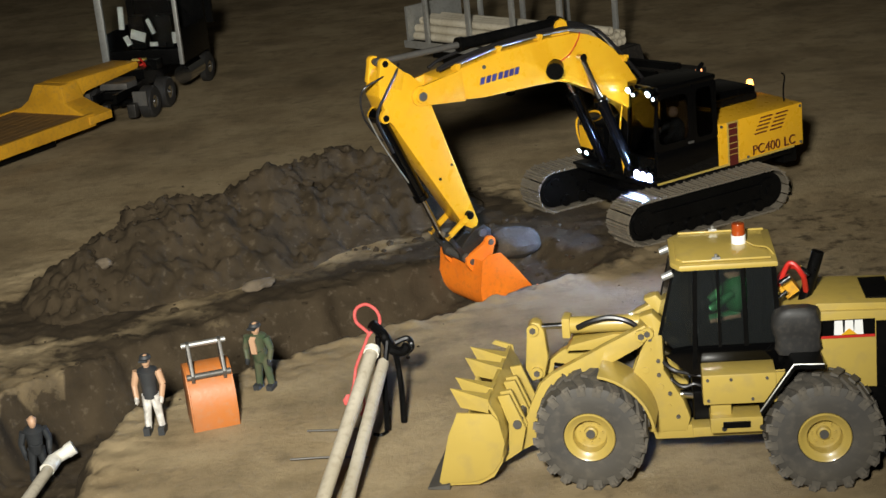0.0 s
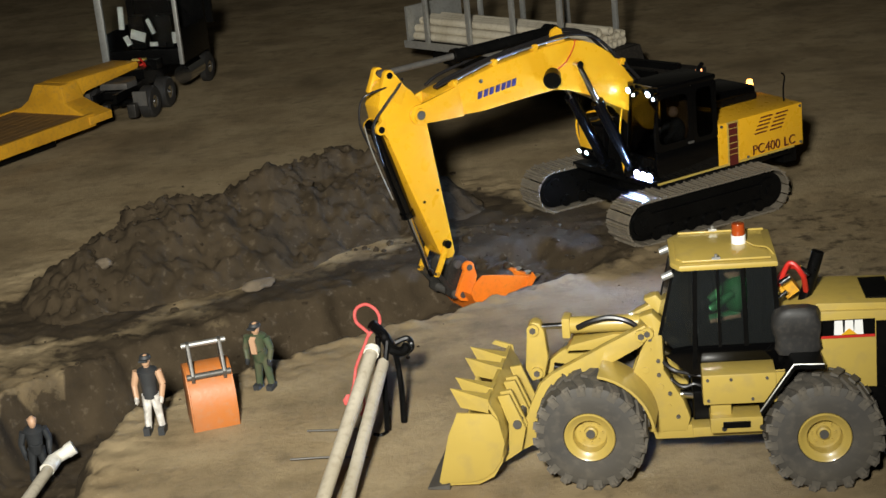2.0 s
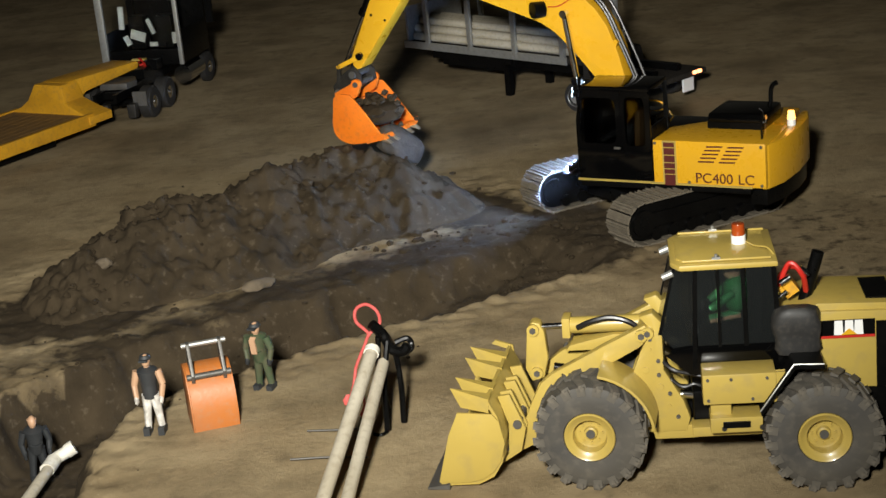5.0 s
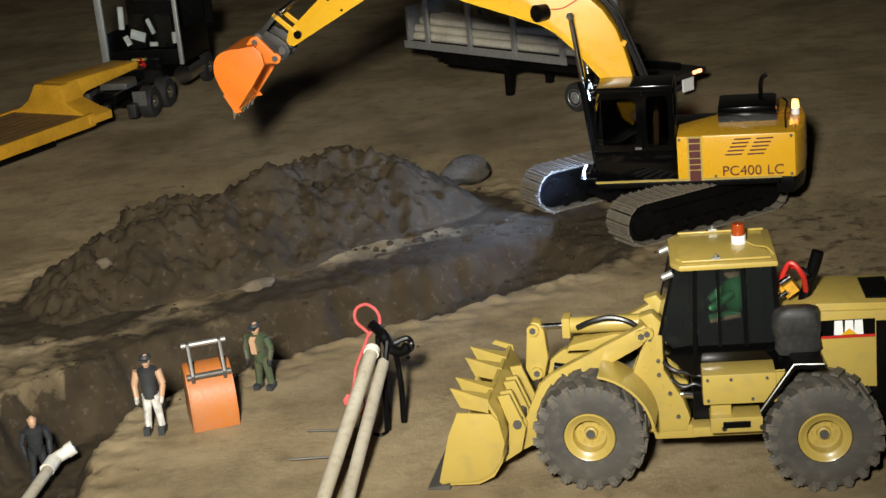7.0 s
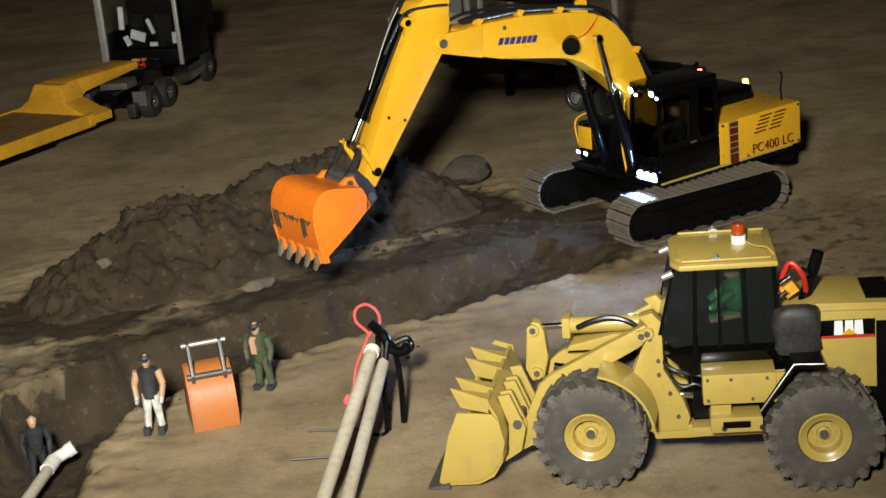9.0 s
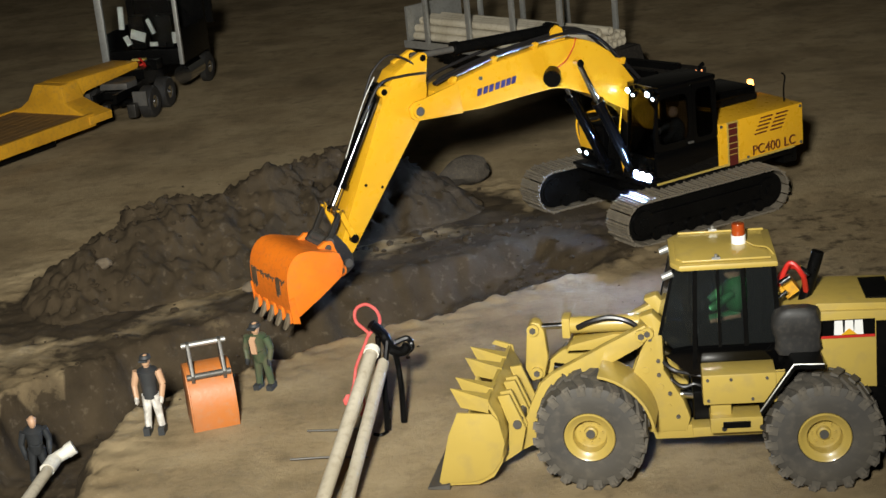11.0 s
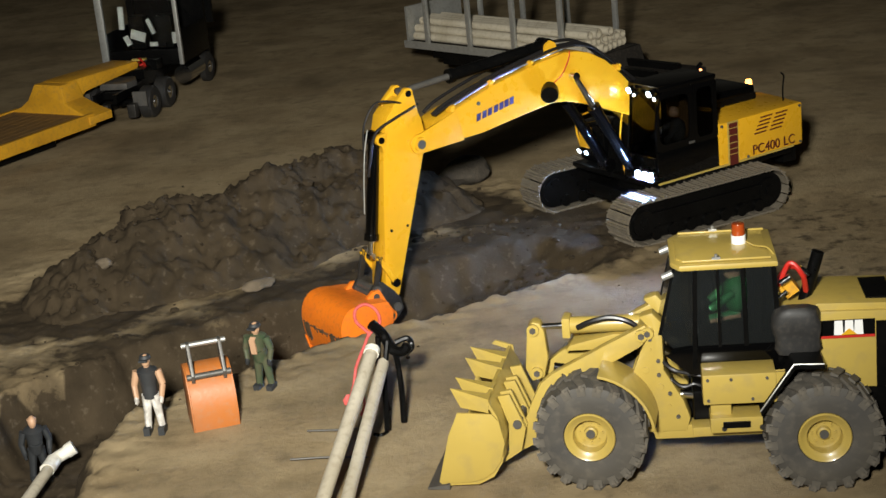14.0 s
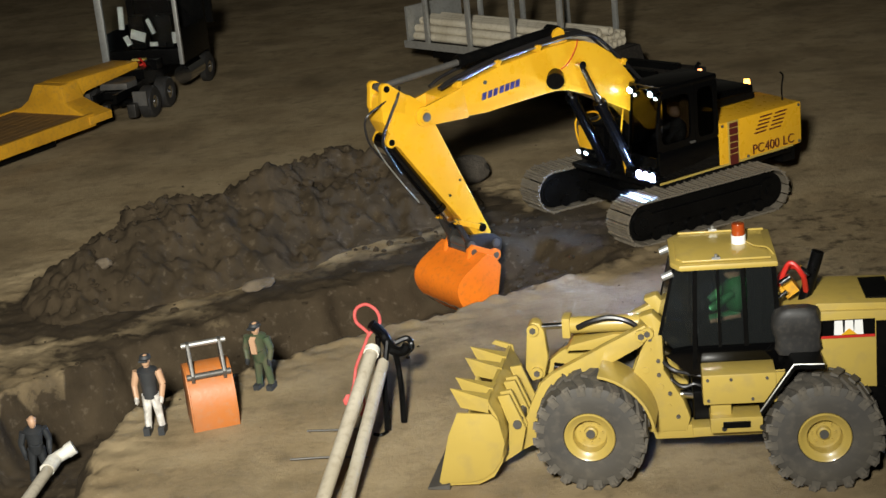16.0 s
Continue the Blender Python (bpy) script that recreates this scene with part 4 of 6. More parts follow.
def loader_body():
    bm = bmesh.new()
    box(bm, 0.105, 0.02, 0.058, 0.06, 0.07, 0.03)
    box(bm, 0.03, 0, 0.058, 0.05, 0.05, 0.03)
    rod(bm, (0.11, -0.03, 0.057), (0.11, 0.06, 0.057), 0.014)
    part("front_chassis", bm, BLACK, loader, "dark front chassis", 0.002)
    bm = bmesh.new()
    box(bm, -0.09, 0.006, 0.066, 0.19, 0.085, 0.046)
    rod(bm, (-0.116, -0.05, 0.057), (-0.116, 0.06, 0.057), 0.014)
    part("rear_chassis", bm, BLACK, loader, "dark rear chassis", 0.002)
    # front frame cheeks and mast
    for s in (1, -1):
        def fy(v):
            return v if s > 0 else FRONT_OFF - v

        def ry(v):
            return v if s > 0 else REAR_OFF - v
        bm = bmesh.new()
        prism(bm, [(0.048, 0.152), (0.06, 0.166), (0.047, 0.170), (0.038, 0.160), (0.038, 0.11), (0.02, 0.077), (0.014, 0.058), (0.018, 0.044), (0.055, 0.042), (0.07, 0.058), (0.075, 0.09), (0.06, 0.13)], fy(0.040), fy(0.056))
        part("front_frame", bm, LO_YELLOW, loader, bevel=0.0015)
        for x, z in ((0.05, 0.143), (0.043, 0.12), (0.043, 0.105), (0.033, 0.085), (0.026, 0.06), (0.05, 0.05), (0.06, 0.06)):
            part("bolt", made(rod, (x, fy(0.0545), z), (x, fy(0.0580), z), 0.0021, seg=8), GREY, loader)
        # lift arm
        bm = bmesh.new()
        prism(bm, [(0.060, 0.135), (0.045, 0.150), (0.055, 0.158), (0.095, 0.137), (0.15, 0.107), (0.162, 0.097), (0.172, 0.078), (0.183, 0.052), (0.2, 0.037), (0.206, 0.028), (0.2, 0.020), (0.188, 0.022), (0.168, 0.032), (0.16, 0.05), (0.150, 0.078), (0.138, 0.092), (0.1, 0.112)], fy(0.046), fy(0.058))
        part("lift_arm", bm, LO_YELLOW, loader, bevel=0.0015)
        for x, z in ((0.199, 0.027), (0.052, 0.150)):
            boss = part("pin_boss", made(rod, (x, fy(0.056), z), (x, fy(0.0605), z), 0.0066, 0.006, seg=20), LO_YELLOW, loader)
            part("pin_bolt", made(rod, (x, fy(0.0605), z), (x, fy(0.0622), z), 0.0032, seg=6), GREY, boss)
        # lift cylinder
        bm = bmesh.new()
        rod(bm, (0.045, fy(0.036), 0.075), (0.105, fy(0.036), 0.088), 0.008)
        rod(bm, (0.105, fy(0.036), 0.088), (0.155, fy(0.036), 0.095), 0.0045)
        part("lift_cylinder", bm, BLACK, loader)
        # fenders
        bm = bmesh.new()
        arc = [(0.11 + 0.0655 * math.cos(a), 0.058 + 0.0655 * math.sin(a)) for a in np.linspace(radians(100), radians(172), 10)]
        arc2 = [(0.11 + 0.0625 * math.cos(a), 0.058 + 0.0625 * math.sin(a)) for a in np.linspace(radians(172), radians(100), 10)]
        prism(bm, arc + arc2, fy(0.05), fy(0.1))
        part("front_fender", bm, LO_YELLOW, loader, bevel=0.0008)
        bm = bmesh.new()
        pts = [(-0.056, 0.086), (-0.089, 0.133), (-0.117, 0.132)]
        prism(bm, [(x, z) for x, z in pts] + [(x - 0.0015, z - 0.005) for x, z in pts[::-1]], ry(0.05), ry(0.098))
        part("rear_fender", bm, BLACK, loader, "black rear fender", 0.0008)
        bm = bmesh.new()
        tube(bm, [(x, ry(0.0985), z + 0.0006) for x, z in pts], 0.0008, 6, 1)
        part("fender_trim", bm, SILVER, loader)
        bm = bmesh.new()
        box(bm, -0.038, ry(0.073), 0.1075, 0.07, 0.034, 0.031)
        part("side_box", bm, LO_YELLOW, loader, bevel=0.002)
        bm = bmesh.new()
        box(bm, -0.034, ry(0.075), 0.07, 0.05, 0.03, 0.016)
        box(bm, -0.02, ry(0.075), 0.084, 0.02, 0.014, 0.014)
        part("step", bm, LO_YELLOW, loader, bevel=0.0015)
        part("frame_rail", made(box, -0.03, ry(0.06), 0.055, 0.075, 0.02, 0.010), LO_YELLOW, loader, "", 0.001)
        part("step_tread", made(box, -0.034, ry(0.0905), 0.071, 0.026, 0.003, 0.006), BLACK, loader)
        for x, z in ((-0.008, 0.118), (-0.064, 0.118), (-0.008, 0.097), (-0.05, 0.097), (-0.03, 0.118)):
            part("box_bolt", made(rod, (x, ry(0.088), z), (x, ry(0.0915), z), 0.0016, seg=6), GREY, loader)
        bm = bmesh.new()
        rod(bm, (0.0, ry(0.05), 0.08), (0.05, ry(0.04), 0.08), 0.0045)
        part("steering_rod", bm, CHROME, loader)
        bm = bmesh.new()
        prism(bm, [(0.004, 0.05), (0.006, 0.036), (0.05, 0.034), (0.054, 0.05)], fy(0.036), fy(0.0545))
        part("frame_foot", bm, LO_YELLOW, loader, bevel=0.0012)
        bm = bmesh.new()
        prism(bm, [(-0.0735, 0.122), (-0.0735, 0.093), (-0.061, 0.0915), (-0.084, 0.122)], ry(0.083), ry(0.089))
        part("fender_panel", bm, LO_YELLOW, loader, bevel=0.0006)
        bm = bmesh.new()
        tube(bm, [(0.05, fy(0.046), 0.128), (0.03, fy(0.058), 0.112), (0.012, ry(0.056), 0.106), (-0.006, ry(0.058), 0.103)], 0.0022)
        part("hydraulic_hose", bm, HOSE, loader)
        bm = bmesh.new()
        tube(bm, [(0.035, fy(0.05), 0.1), (0.02, fy(0.056), 0.092), (0.008, ry(0.054), 0.094), (-0.008, ry(0.06), 0.09)], 0.0019)
        part("hydraulic_hose", bm, HOSE, loader)
        for x in (-0.058, -0.022):
            part("step_bolt", made(rod, (x, ry(0.089), 0.067), (x, ry(0.0915), 0.067), 0.0026, seg=10), STEEL_DARK, loader)
        for x, z, r in ((0.034, 0.072, 0.0016), (0.062, 0.075, 0.0016), (0.056, 0.11, 0.0034), (0.05, 0.132, 0.0012), (0.042, 0.092, 0.0034)):
            part("frame_rivet", made(rod, (x, fy(0.0545), z), (x, fy(0.0572), z), r, seg=12), LO_YELLOW, loader)
        for k in range(4):
            part("arm_rivet", made(rod, (0.132 + 0.007 * (k % 2), fy(0.0575), 0.1 + 0.007 * (k // 2)), (0.132 + 0.007 * (k % 2), fy(0.0592), 0.1 + 0.007 * (k // 2)), 0.0011, seg=8), STEEL_DARK, loader)
    # tilt linkage
    bm = bmesh.new()
    prism(bm, [(0.163, 0.09), (0.176, 0.086), (0.182, 0.1), (0.178, 0.14), (0.172, 0.151), (0.164, 0.149), (0.16, 0.14), (0.158, 0.112)], 0.012, 0.026)
    part("tilt_lever", bm, LO_YELLOW, loader, bevel=0.0015)
    for x, y, z in ((0.17, 0.030, 0.096), (0.171, 0.030, 0.143), (0.058, 0.062, 0.148)):
        pin = part("linkage_pin", made(rod, (x, 0.008, z), (x, y, z), 0.0062, seg=16), LO_YELLOW, loader)
        part("pin_bolt", made(rod, (x, y, z), (x, y + 0.0016, z), 0.0034, seg=6), GREY, pin)
    part("tilt_rod", made(rod, (0.171, 0.019, 0.143), (0.13, 0.019, 0.145), 0.0032), CHROME, loader)
    bm = made(rod, (0.14, 0.019, 0.1445), (0.062, 0.019, 0.147), 0.0085, seg=18)
    box(bm, 0.137, 0.019, 0.1445, 0.008, 0.02, 0.021)
    part("tilt_cylinder", bm, LO_YELLOW, loader, bevel=0.0008)
    part("hydraulic_hose", made(tube, [(0.125, 0.03, 0.146), (0.11, 0.034, 0.154), (0.09, 0.034, 0.158), (0.07, 0.034, 0.152), (0.055, 0.03, 0.135)], 0.0028), HOSE, loader)
    bm = bmesh.new()
    prism(bm, [(0.14, 0.118), (0.135, 0.124), (0.09, 0.136), (0.07, 0.136), (0.09, 0.12)], -0.02, 0.024)
    part("cross_tube", bm, LO_YELLOW, loader, bevel=0.001)
    # cab
    bm = bmesh.new()
    prism(bm, [(0.036, 0.128), (0.012, 0.106), (-0.073, 0.106), (-0.077, 0.136), (0.008, 0.136)], -0.0495, 0.0495)
    cab = part("cab", bm, GLOSS, loader, "black lower cab shell", 0.002)
    for s in (1, -1):
        for a, b, w in (((0.007, 0.112), (0.003, 0.213), 0.0042), ((-0.018, 0.134), (-0.0185, 0.213), 0.003), ((-0.0435, 0.134), (-0.042, 0.213), 0.0042), ((-0.076, 0.112), (-0.0715, 0.213), 0.0048)):
            bm = made(prism, [(a[0] - w / 2, a[1]), (a[0] + w / 2, a[1]), (b[0] + w / 2, b[1]), (b[0] - w / 2, b[1])], s * 0.046, s * 0.050)
            part("cab_post", bm, BLACK, cab)
        bm = made(prism, [(0.0375, 0.143), (0.041, 0.143), (0.0235, 0.213), (0.021, 0.213)], s * 0.030, s * 0.033)
        part("cab_post", bm, BLACK, cab)
    for s in (1, -1):
        for x0, x1 in ((-0.0165, 0.003), (-0.041, -0.02), (-0.071, -0.0455)):
            part("window", made(box, (x0 + x1) / 2, s * 0.048, 0.174, x1 - x0, 0.0011, 0.078), TINT, cab).visible_shadow = False
        bm = bmesh.new()
        vs = [bm.verts.new(p) for p in ((0.0085, s * 0.048, 0.112), (0.0395, s * 0.0315, 0.143), (0.0225, s * 0.0315, 0.213), (0.005, s * 0.048, 0.213))]
        f = bm.faces.new(vs)
        r = bmesh.ops.extrude_face_region(bm, geom=[f])
        for v in r["geom"]:
            if isinstance(v, bmesh.types.BMVert):
                v.co += Vector((-0.0008, -s * 0.0008, 0))
        part("corner_window", bm, TINT, cab).visible_shadow = False
    bm = bmesh.new()
    prism(bm, [(0.0395, 0.14), (0.0405, 0.14), (0.0232, 0.213), (0.022, 0.213)], -0.031, 0.031)
    part("windscreen", bm, TINT, cab).visible_shadow = False
    part("rear_window", made(box, -0.073, 0, 0.174, 0.0011, 0.09, 0.078), TINT, cab).visible_shadow = False
    bm = bmesh.new()
    slab(bm, [(0.018, 0.0505), (0.026, 0.036), (0.026, -0.036), (0.018, -0.0505), (-0.076, -0.0505), (-0.076, 0.0505)], 0.2135, 0.2195)
    part("cab_roof", bm, LO_YELLOW, cab, bevel=0.0024)
    bm = bmesh.new()
    slab(bm, [(0.012, 0.042), (0.02, 0.03), (0.02, -0.03), (0.012, -0.042), (-0.068, -0.042), (-0.068, 0.042)], 0.2192, 0.2212)
    for y in (0.044, -0.044):
        rod(bm, (0.015, y, 0.2215), (-0.07, y, 0.2215), 0.0014, seg=8)
    part("roof_panel", bm, LO_YELLOW, cab, bevel=0.0008)
    bm = bmesh.new()
    for x, y in ((-0.018, 0.044), (-0.02, -0.044)):
        box(bm, x, y, 0.2235, 0.008, 0.003, 0.002)
        rod(bm, (x, y, 0.222), (x, y, 0.2275), 0.0016, seg=8)
    part("roof_bolt", bm, SILVER, cab)
    part("beacon_base", made(rod, (-0.043, -0.006, 0.2205), (-0.043, -0.006, 0.2295), 0.0072, seg=20), WHITE, cab)
    bm = made(rod, (-0.043, -0.006, 0.2295), (-0.043, -0.006, 0.241), 0.0068, 0.0062, 20)
    part("beacon_lens", bm, AMBER, cab, "unlit amber beacon lens", 0.001)
    part("beacon_wire", made(tube, [(-0.05, -0.004, 0.2225), (-0.058, 0.012, 0.223), (-0.068, 0.022, 0.224), (-0.074, 0.03, 0.219)], 0.001), LO_YELLOW, cab)
    for y in (0.038, -0.04):
        bm = made(rod, (0.024, y, 0.2085), (0.034, y, 0.2045), 0.0038, 0.0034)
        part("roof_lamp", bm, SILVER, cab, "small unlit silver lamp")
    bm = bmesh.new()
    box(bm, -0.035, 0, 0.13, 0.03, 0.04, 0.012)
    prism(bm, [(-0.06, 0.13), (-0.052, 0.13), (-0.056, 0.185), (-0.063, 0.185)], -0.02, 0.02)
    rod(bm, (0.0, 0, 0.135), (-0.006, 0, 0.165), 0.002)
    part("cab_seat", bm, BLACK, cab)
    bm = bmesh.new()
    lumpy(bm, 0.0095, (1, 1, 1.15), (-0.034, 0.012, 0.2), 0.08, 3)
    n0 = len(bm.faces)
    lumpy(bm, 0.0165, (0.8, 1.15, 1.25), (-0.037, 0.012, 0.176), 0.12, 4)
    rod(bm, (-0.034, 0.028, 0.182), (-0.012, 0.026, 0.165), 0.0042)
    rod(bm, (-0.034, -0.004, 0.182), (-0.012, 0.0, 0.165), 0.0042)
    n1 = len(bm.faces)
    rod(bm, (-0.04, 0.02, 0.157), (-0.01, 0.022, 0.153), 0.005)
    bm.faces.ensure_lookup_table()
    for i, f in enumerate(bm.faces):
        f.material_index = 1 if n0 <= i < n1 else 0
    part("seated_doll", bm, [FLESH, SHIRT_GREEN], cab, "plain seated driver doll in green")
    # engine hood
    bm = bmesh.new()
    prism(bm, [(-0.088, 0.09), (-0.088, 0.158), (-0.1, 0.167), (-0.19, 0.165), (-0.198, 0.15), (-0.198, 0.085)], -0.04, 0.0505)
    prism(bm, [(-0.08, 0.165), (-0.1, 0.1668), (-0.118, 0.1735), (-0.194, 0.171), (-0.198, 0.162)], -0.033, 0.046)
    hood = part("engine_hood", bm, LO_YELLOW, loader, bevel=0.002)
    part("grille", made(box, -0.185, 0.0495, 0.121, 0.026, 0.005, 0.068), BLACK, hood, "black radiator grille")
    part("hood_vent", made(box, -0.178, 0.006, 0.1725, 0.026, 0.056, 0.002), BLACK, hood)
    part("mark_band", made(box, -0.140, 0.0508, 0.1485, 0.062, 0.0018, 0.018), BLACK, hood, "black decal band")
    part("mark_stripe", made(box, -0.140, 0.0513, 0.1405, 0.062, 0.0014, 0.0026), RED, hood)
    for x in (-0.1365, -0.1465, -0.1555):
        bm = bmesh.new()
        prism(bm, [(x + 0.0044, 0.1425), (x + 0.0037, 0.1572), (x - 0.0037, 0.1572), (x - 0.0044, 0.1425)], 0.0515, 0.0524)
        part("mark_block", bm, WHITE, hood)
    bm = bmesh.new()
    prism(bm, [(-0.139, 0.1428), (-0.1465, 0.149), (-0.154, 0.1428)], 0.0523, 0.0531)
    part("mark_triangle", bm, EX_YELLOW, hood)
    # tank and the clutter behind the cab
    bm = bmesh.new()
    rings = []
    for z, grow in ((0.128, 0.55), (0.130, 0.86), (0.136, 0.98), (0.146, 0.94), (0.152, 1.02), (0.160, 1.08), (0.168, 1.04), (0.174, 0.9), (0.177, 0.6)):
        ring = []
        for q in range(28):
            a = 2 * math.pi * q / 28
            f = (abs(math.cos(a)) ** 4 + abs(math.sin(a)) ** 4) ** -0.25
            f *= grow * (1 + 0.07 * math.sin(3 * a + z * 90) + 0.05 * noise.noise(Vector((math.cos(a), math.sin(a), z * 80))))
            ring.append(bm.verts.new((-0.0965 + 0.0215 * f * math.cos(a), 0.0585 + 0.0095 * f * math.sin(a), z)))
        rings.append(ring)
    for p, q in zip(rings, rings[1:]):
        for h in range(28):
            bm.faces.new((p[h], p[(h + 1) % 28], q[(h + 1) % 28], q[h]))
    bm.faces.new(rings[0][::-1])
    bm.faces.new(rings[-1])
    part("side_tank", bm, RUBBER_DARK, loader, "dusty black moulded tank")
    bm = made(rod, (-0.107, 0.015, 0.162), (-0.123, 0.015, 0.216), 0.0062)
    part("exhaust_pipe", bm, BLACK, loader)
    bm = bmesh.new()
    for k in range(3):
        tube(bm, [(-0.082, 0.01 + 0.008 * k, 0.184), (-0.094, 0.018 + 0.006 * k, 0.203 + 0.004 * k), (-0.106, 0.02 + 0.006 * k, 0.198), (-0.11, 0.02, 0.178)], 0.0026)
    part("red_hose", bm, RED, loader, "tangled red hoses behind the cab")
    bm = bmesh.new()
    box(bm, -0.093, 0.02, 0.184, 0.014, 0.02, 0.014, Matrix.Rotation(0.6, 4, "Y"))
    rod(bm, (-0.083, 0.03, 0.186), (-0.092, 0.03, 0.178), 0.003)
    part("receiver_box", bm, DEEP_YELLOW, loader)
    bm = bmesh.new()
    rod(bm, (-0.084, 0.035, 0.192), (-0.094, 0.035, 0.199), 0.0032)
    rod(bm, (-0.104, 0.03, 0.206), (-0.112, 0.03, 0.198), 0.0026)
    rod(bm, (-0.082, 0.04, 0.18), (-0.09, 0.04, 0.186), 0.002)
    part("fitting", bm, CHROME, loader)
    # bucket
    near, far = 0.1, -0.045
    shell = [(0.262, 0.0035), (0.225, 0.0055), (0.209, 0.014), (0.199, 0.03), (0.196, 0.055), (0.201, 0.08), (0.207, 0.092), (0.209, 0.098)]
    inner = [(x + 0.0035, z + (0.003 if z < 0.03 else 0)) for x, z in shell]
    bm = bmesh.new()
    prism(bm, shell + inner[::-1], far, near)
    bk = part("bucket", bm, LO_YELLOW, loader, "pale yellow loader bucket")
    for y0, y1 in ((near - 0.001, near + 0.0025), (far - 0.0025, far + 0.001)):
        bm = bmesh.new()
        prism(bm, [(0.266, 0.008), (0.25, 0.0075), (0.234, 0.0085), (0.22, 0.012), (0.2085, 0.02), (0.2, 0.032), (0.195, 0.052), (0.199, 0.075), (0.206, 0.083), (0.241, 0.0845), (0.252, 0.06)], y0, y1)
        part("side_plate", bm, LO_YELLOW, bk, bevel=0.0008)
    for y in (near - 0.002, 0.07, 0.018, -0.012):
        bm = bmesh.new()
        a = [bm.verts.new(q) for q in ((0.208, y + 0.003, 0.0985), (0.208, y - 0.012, 0.0985), (0.247, y - 0.002, 0.109))]
        b = [bm.verts.new(q) for q in ((0.209, y + 0.003, 0.084), (0.209, y - 0.012, 0.084), (0.238, y - 0.002, 0.088))]
        bm.faces.new(a)
        bm.faces.new(b[::-1])
        for i in range(3):
            bm.faces.new((a[i], b[i], b[(i + 1) % 3], a[(i + 1) % 3]))
        part("spill_tooth", bm, LO_YELLOW, bk, smooth=False)
    bm = bmesh.new()
    prism(bm, [(0.203, 0.06), (0.207, 0.098), (0.226, 0.104), (0.23, 0.1), (0.213, 0.094), (0.209, 0.06)], far - 0.002, far + 0.001)
    part("end_guard", bm, LO_YELLOW, bk)
    part("cutting_edge", made(prism, [(0.255, 0.001), (0.278, 0.001), (0.278, 0.003), (0.255, 0.0065)], far - 0.004, near + 0.004), GREY, bk, "bare bluish steel cutting edge")
    for y in (0.072, 0.06, 0.036, 0.024, -0.004):
        bm = bmesh.new()
        prism(bm, [(0.204, 0.09), (0.195, 0.06), (0.197, 0.028), (0.205, 0.016), (0.184, 0.03), (0.178, 0.055), (0.192, 0.092)], y - 0.0022, y + 0.0022)
        part("hinge_plate", bm, LO_YELLOW, bk, bevel=0.0006)
    bm = made(rod, (0.186, 0.03, 0.06), (0.186, 0.077, 0.06), 0.0045)
    part("hinge_pin", bm, GREY, bk)
    # the hind half turns about the joint
    hind = ("rear_chassis", "rear_fender", "fender_trim", "side_box", "step", "step_tread", "frame_rail", "box_bolt", "engine_hood", "side_tank", "exhaust_pipe", "red_hose", "receiver_box", "fitting", "fender_panel", "step_bolt")
    for ob in loader.children:
        kind = ob.name.split(".")[0]
        if kind in hind:
            ob.matrix_basis = REAR @ ob.matrix_basis
        elif kind == "cab":
            ob.matrix_basis = REAR @ pose(-0.005, 0.0065, 0.004)


loader_body()


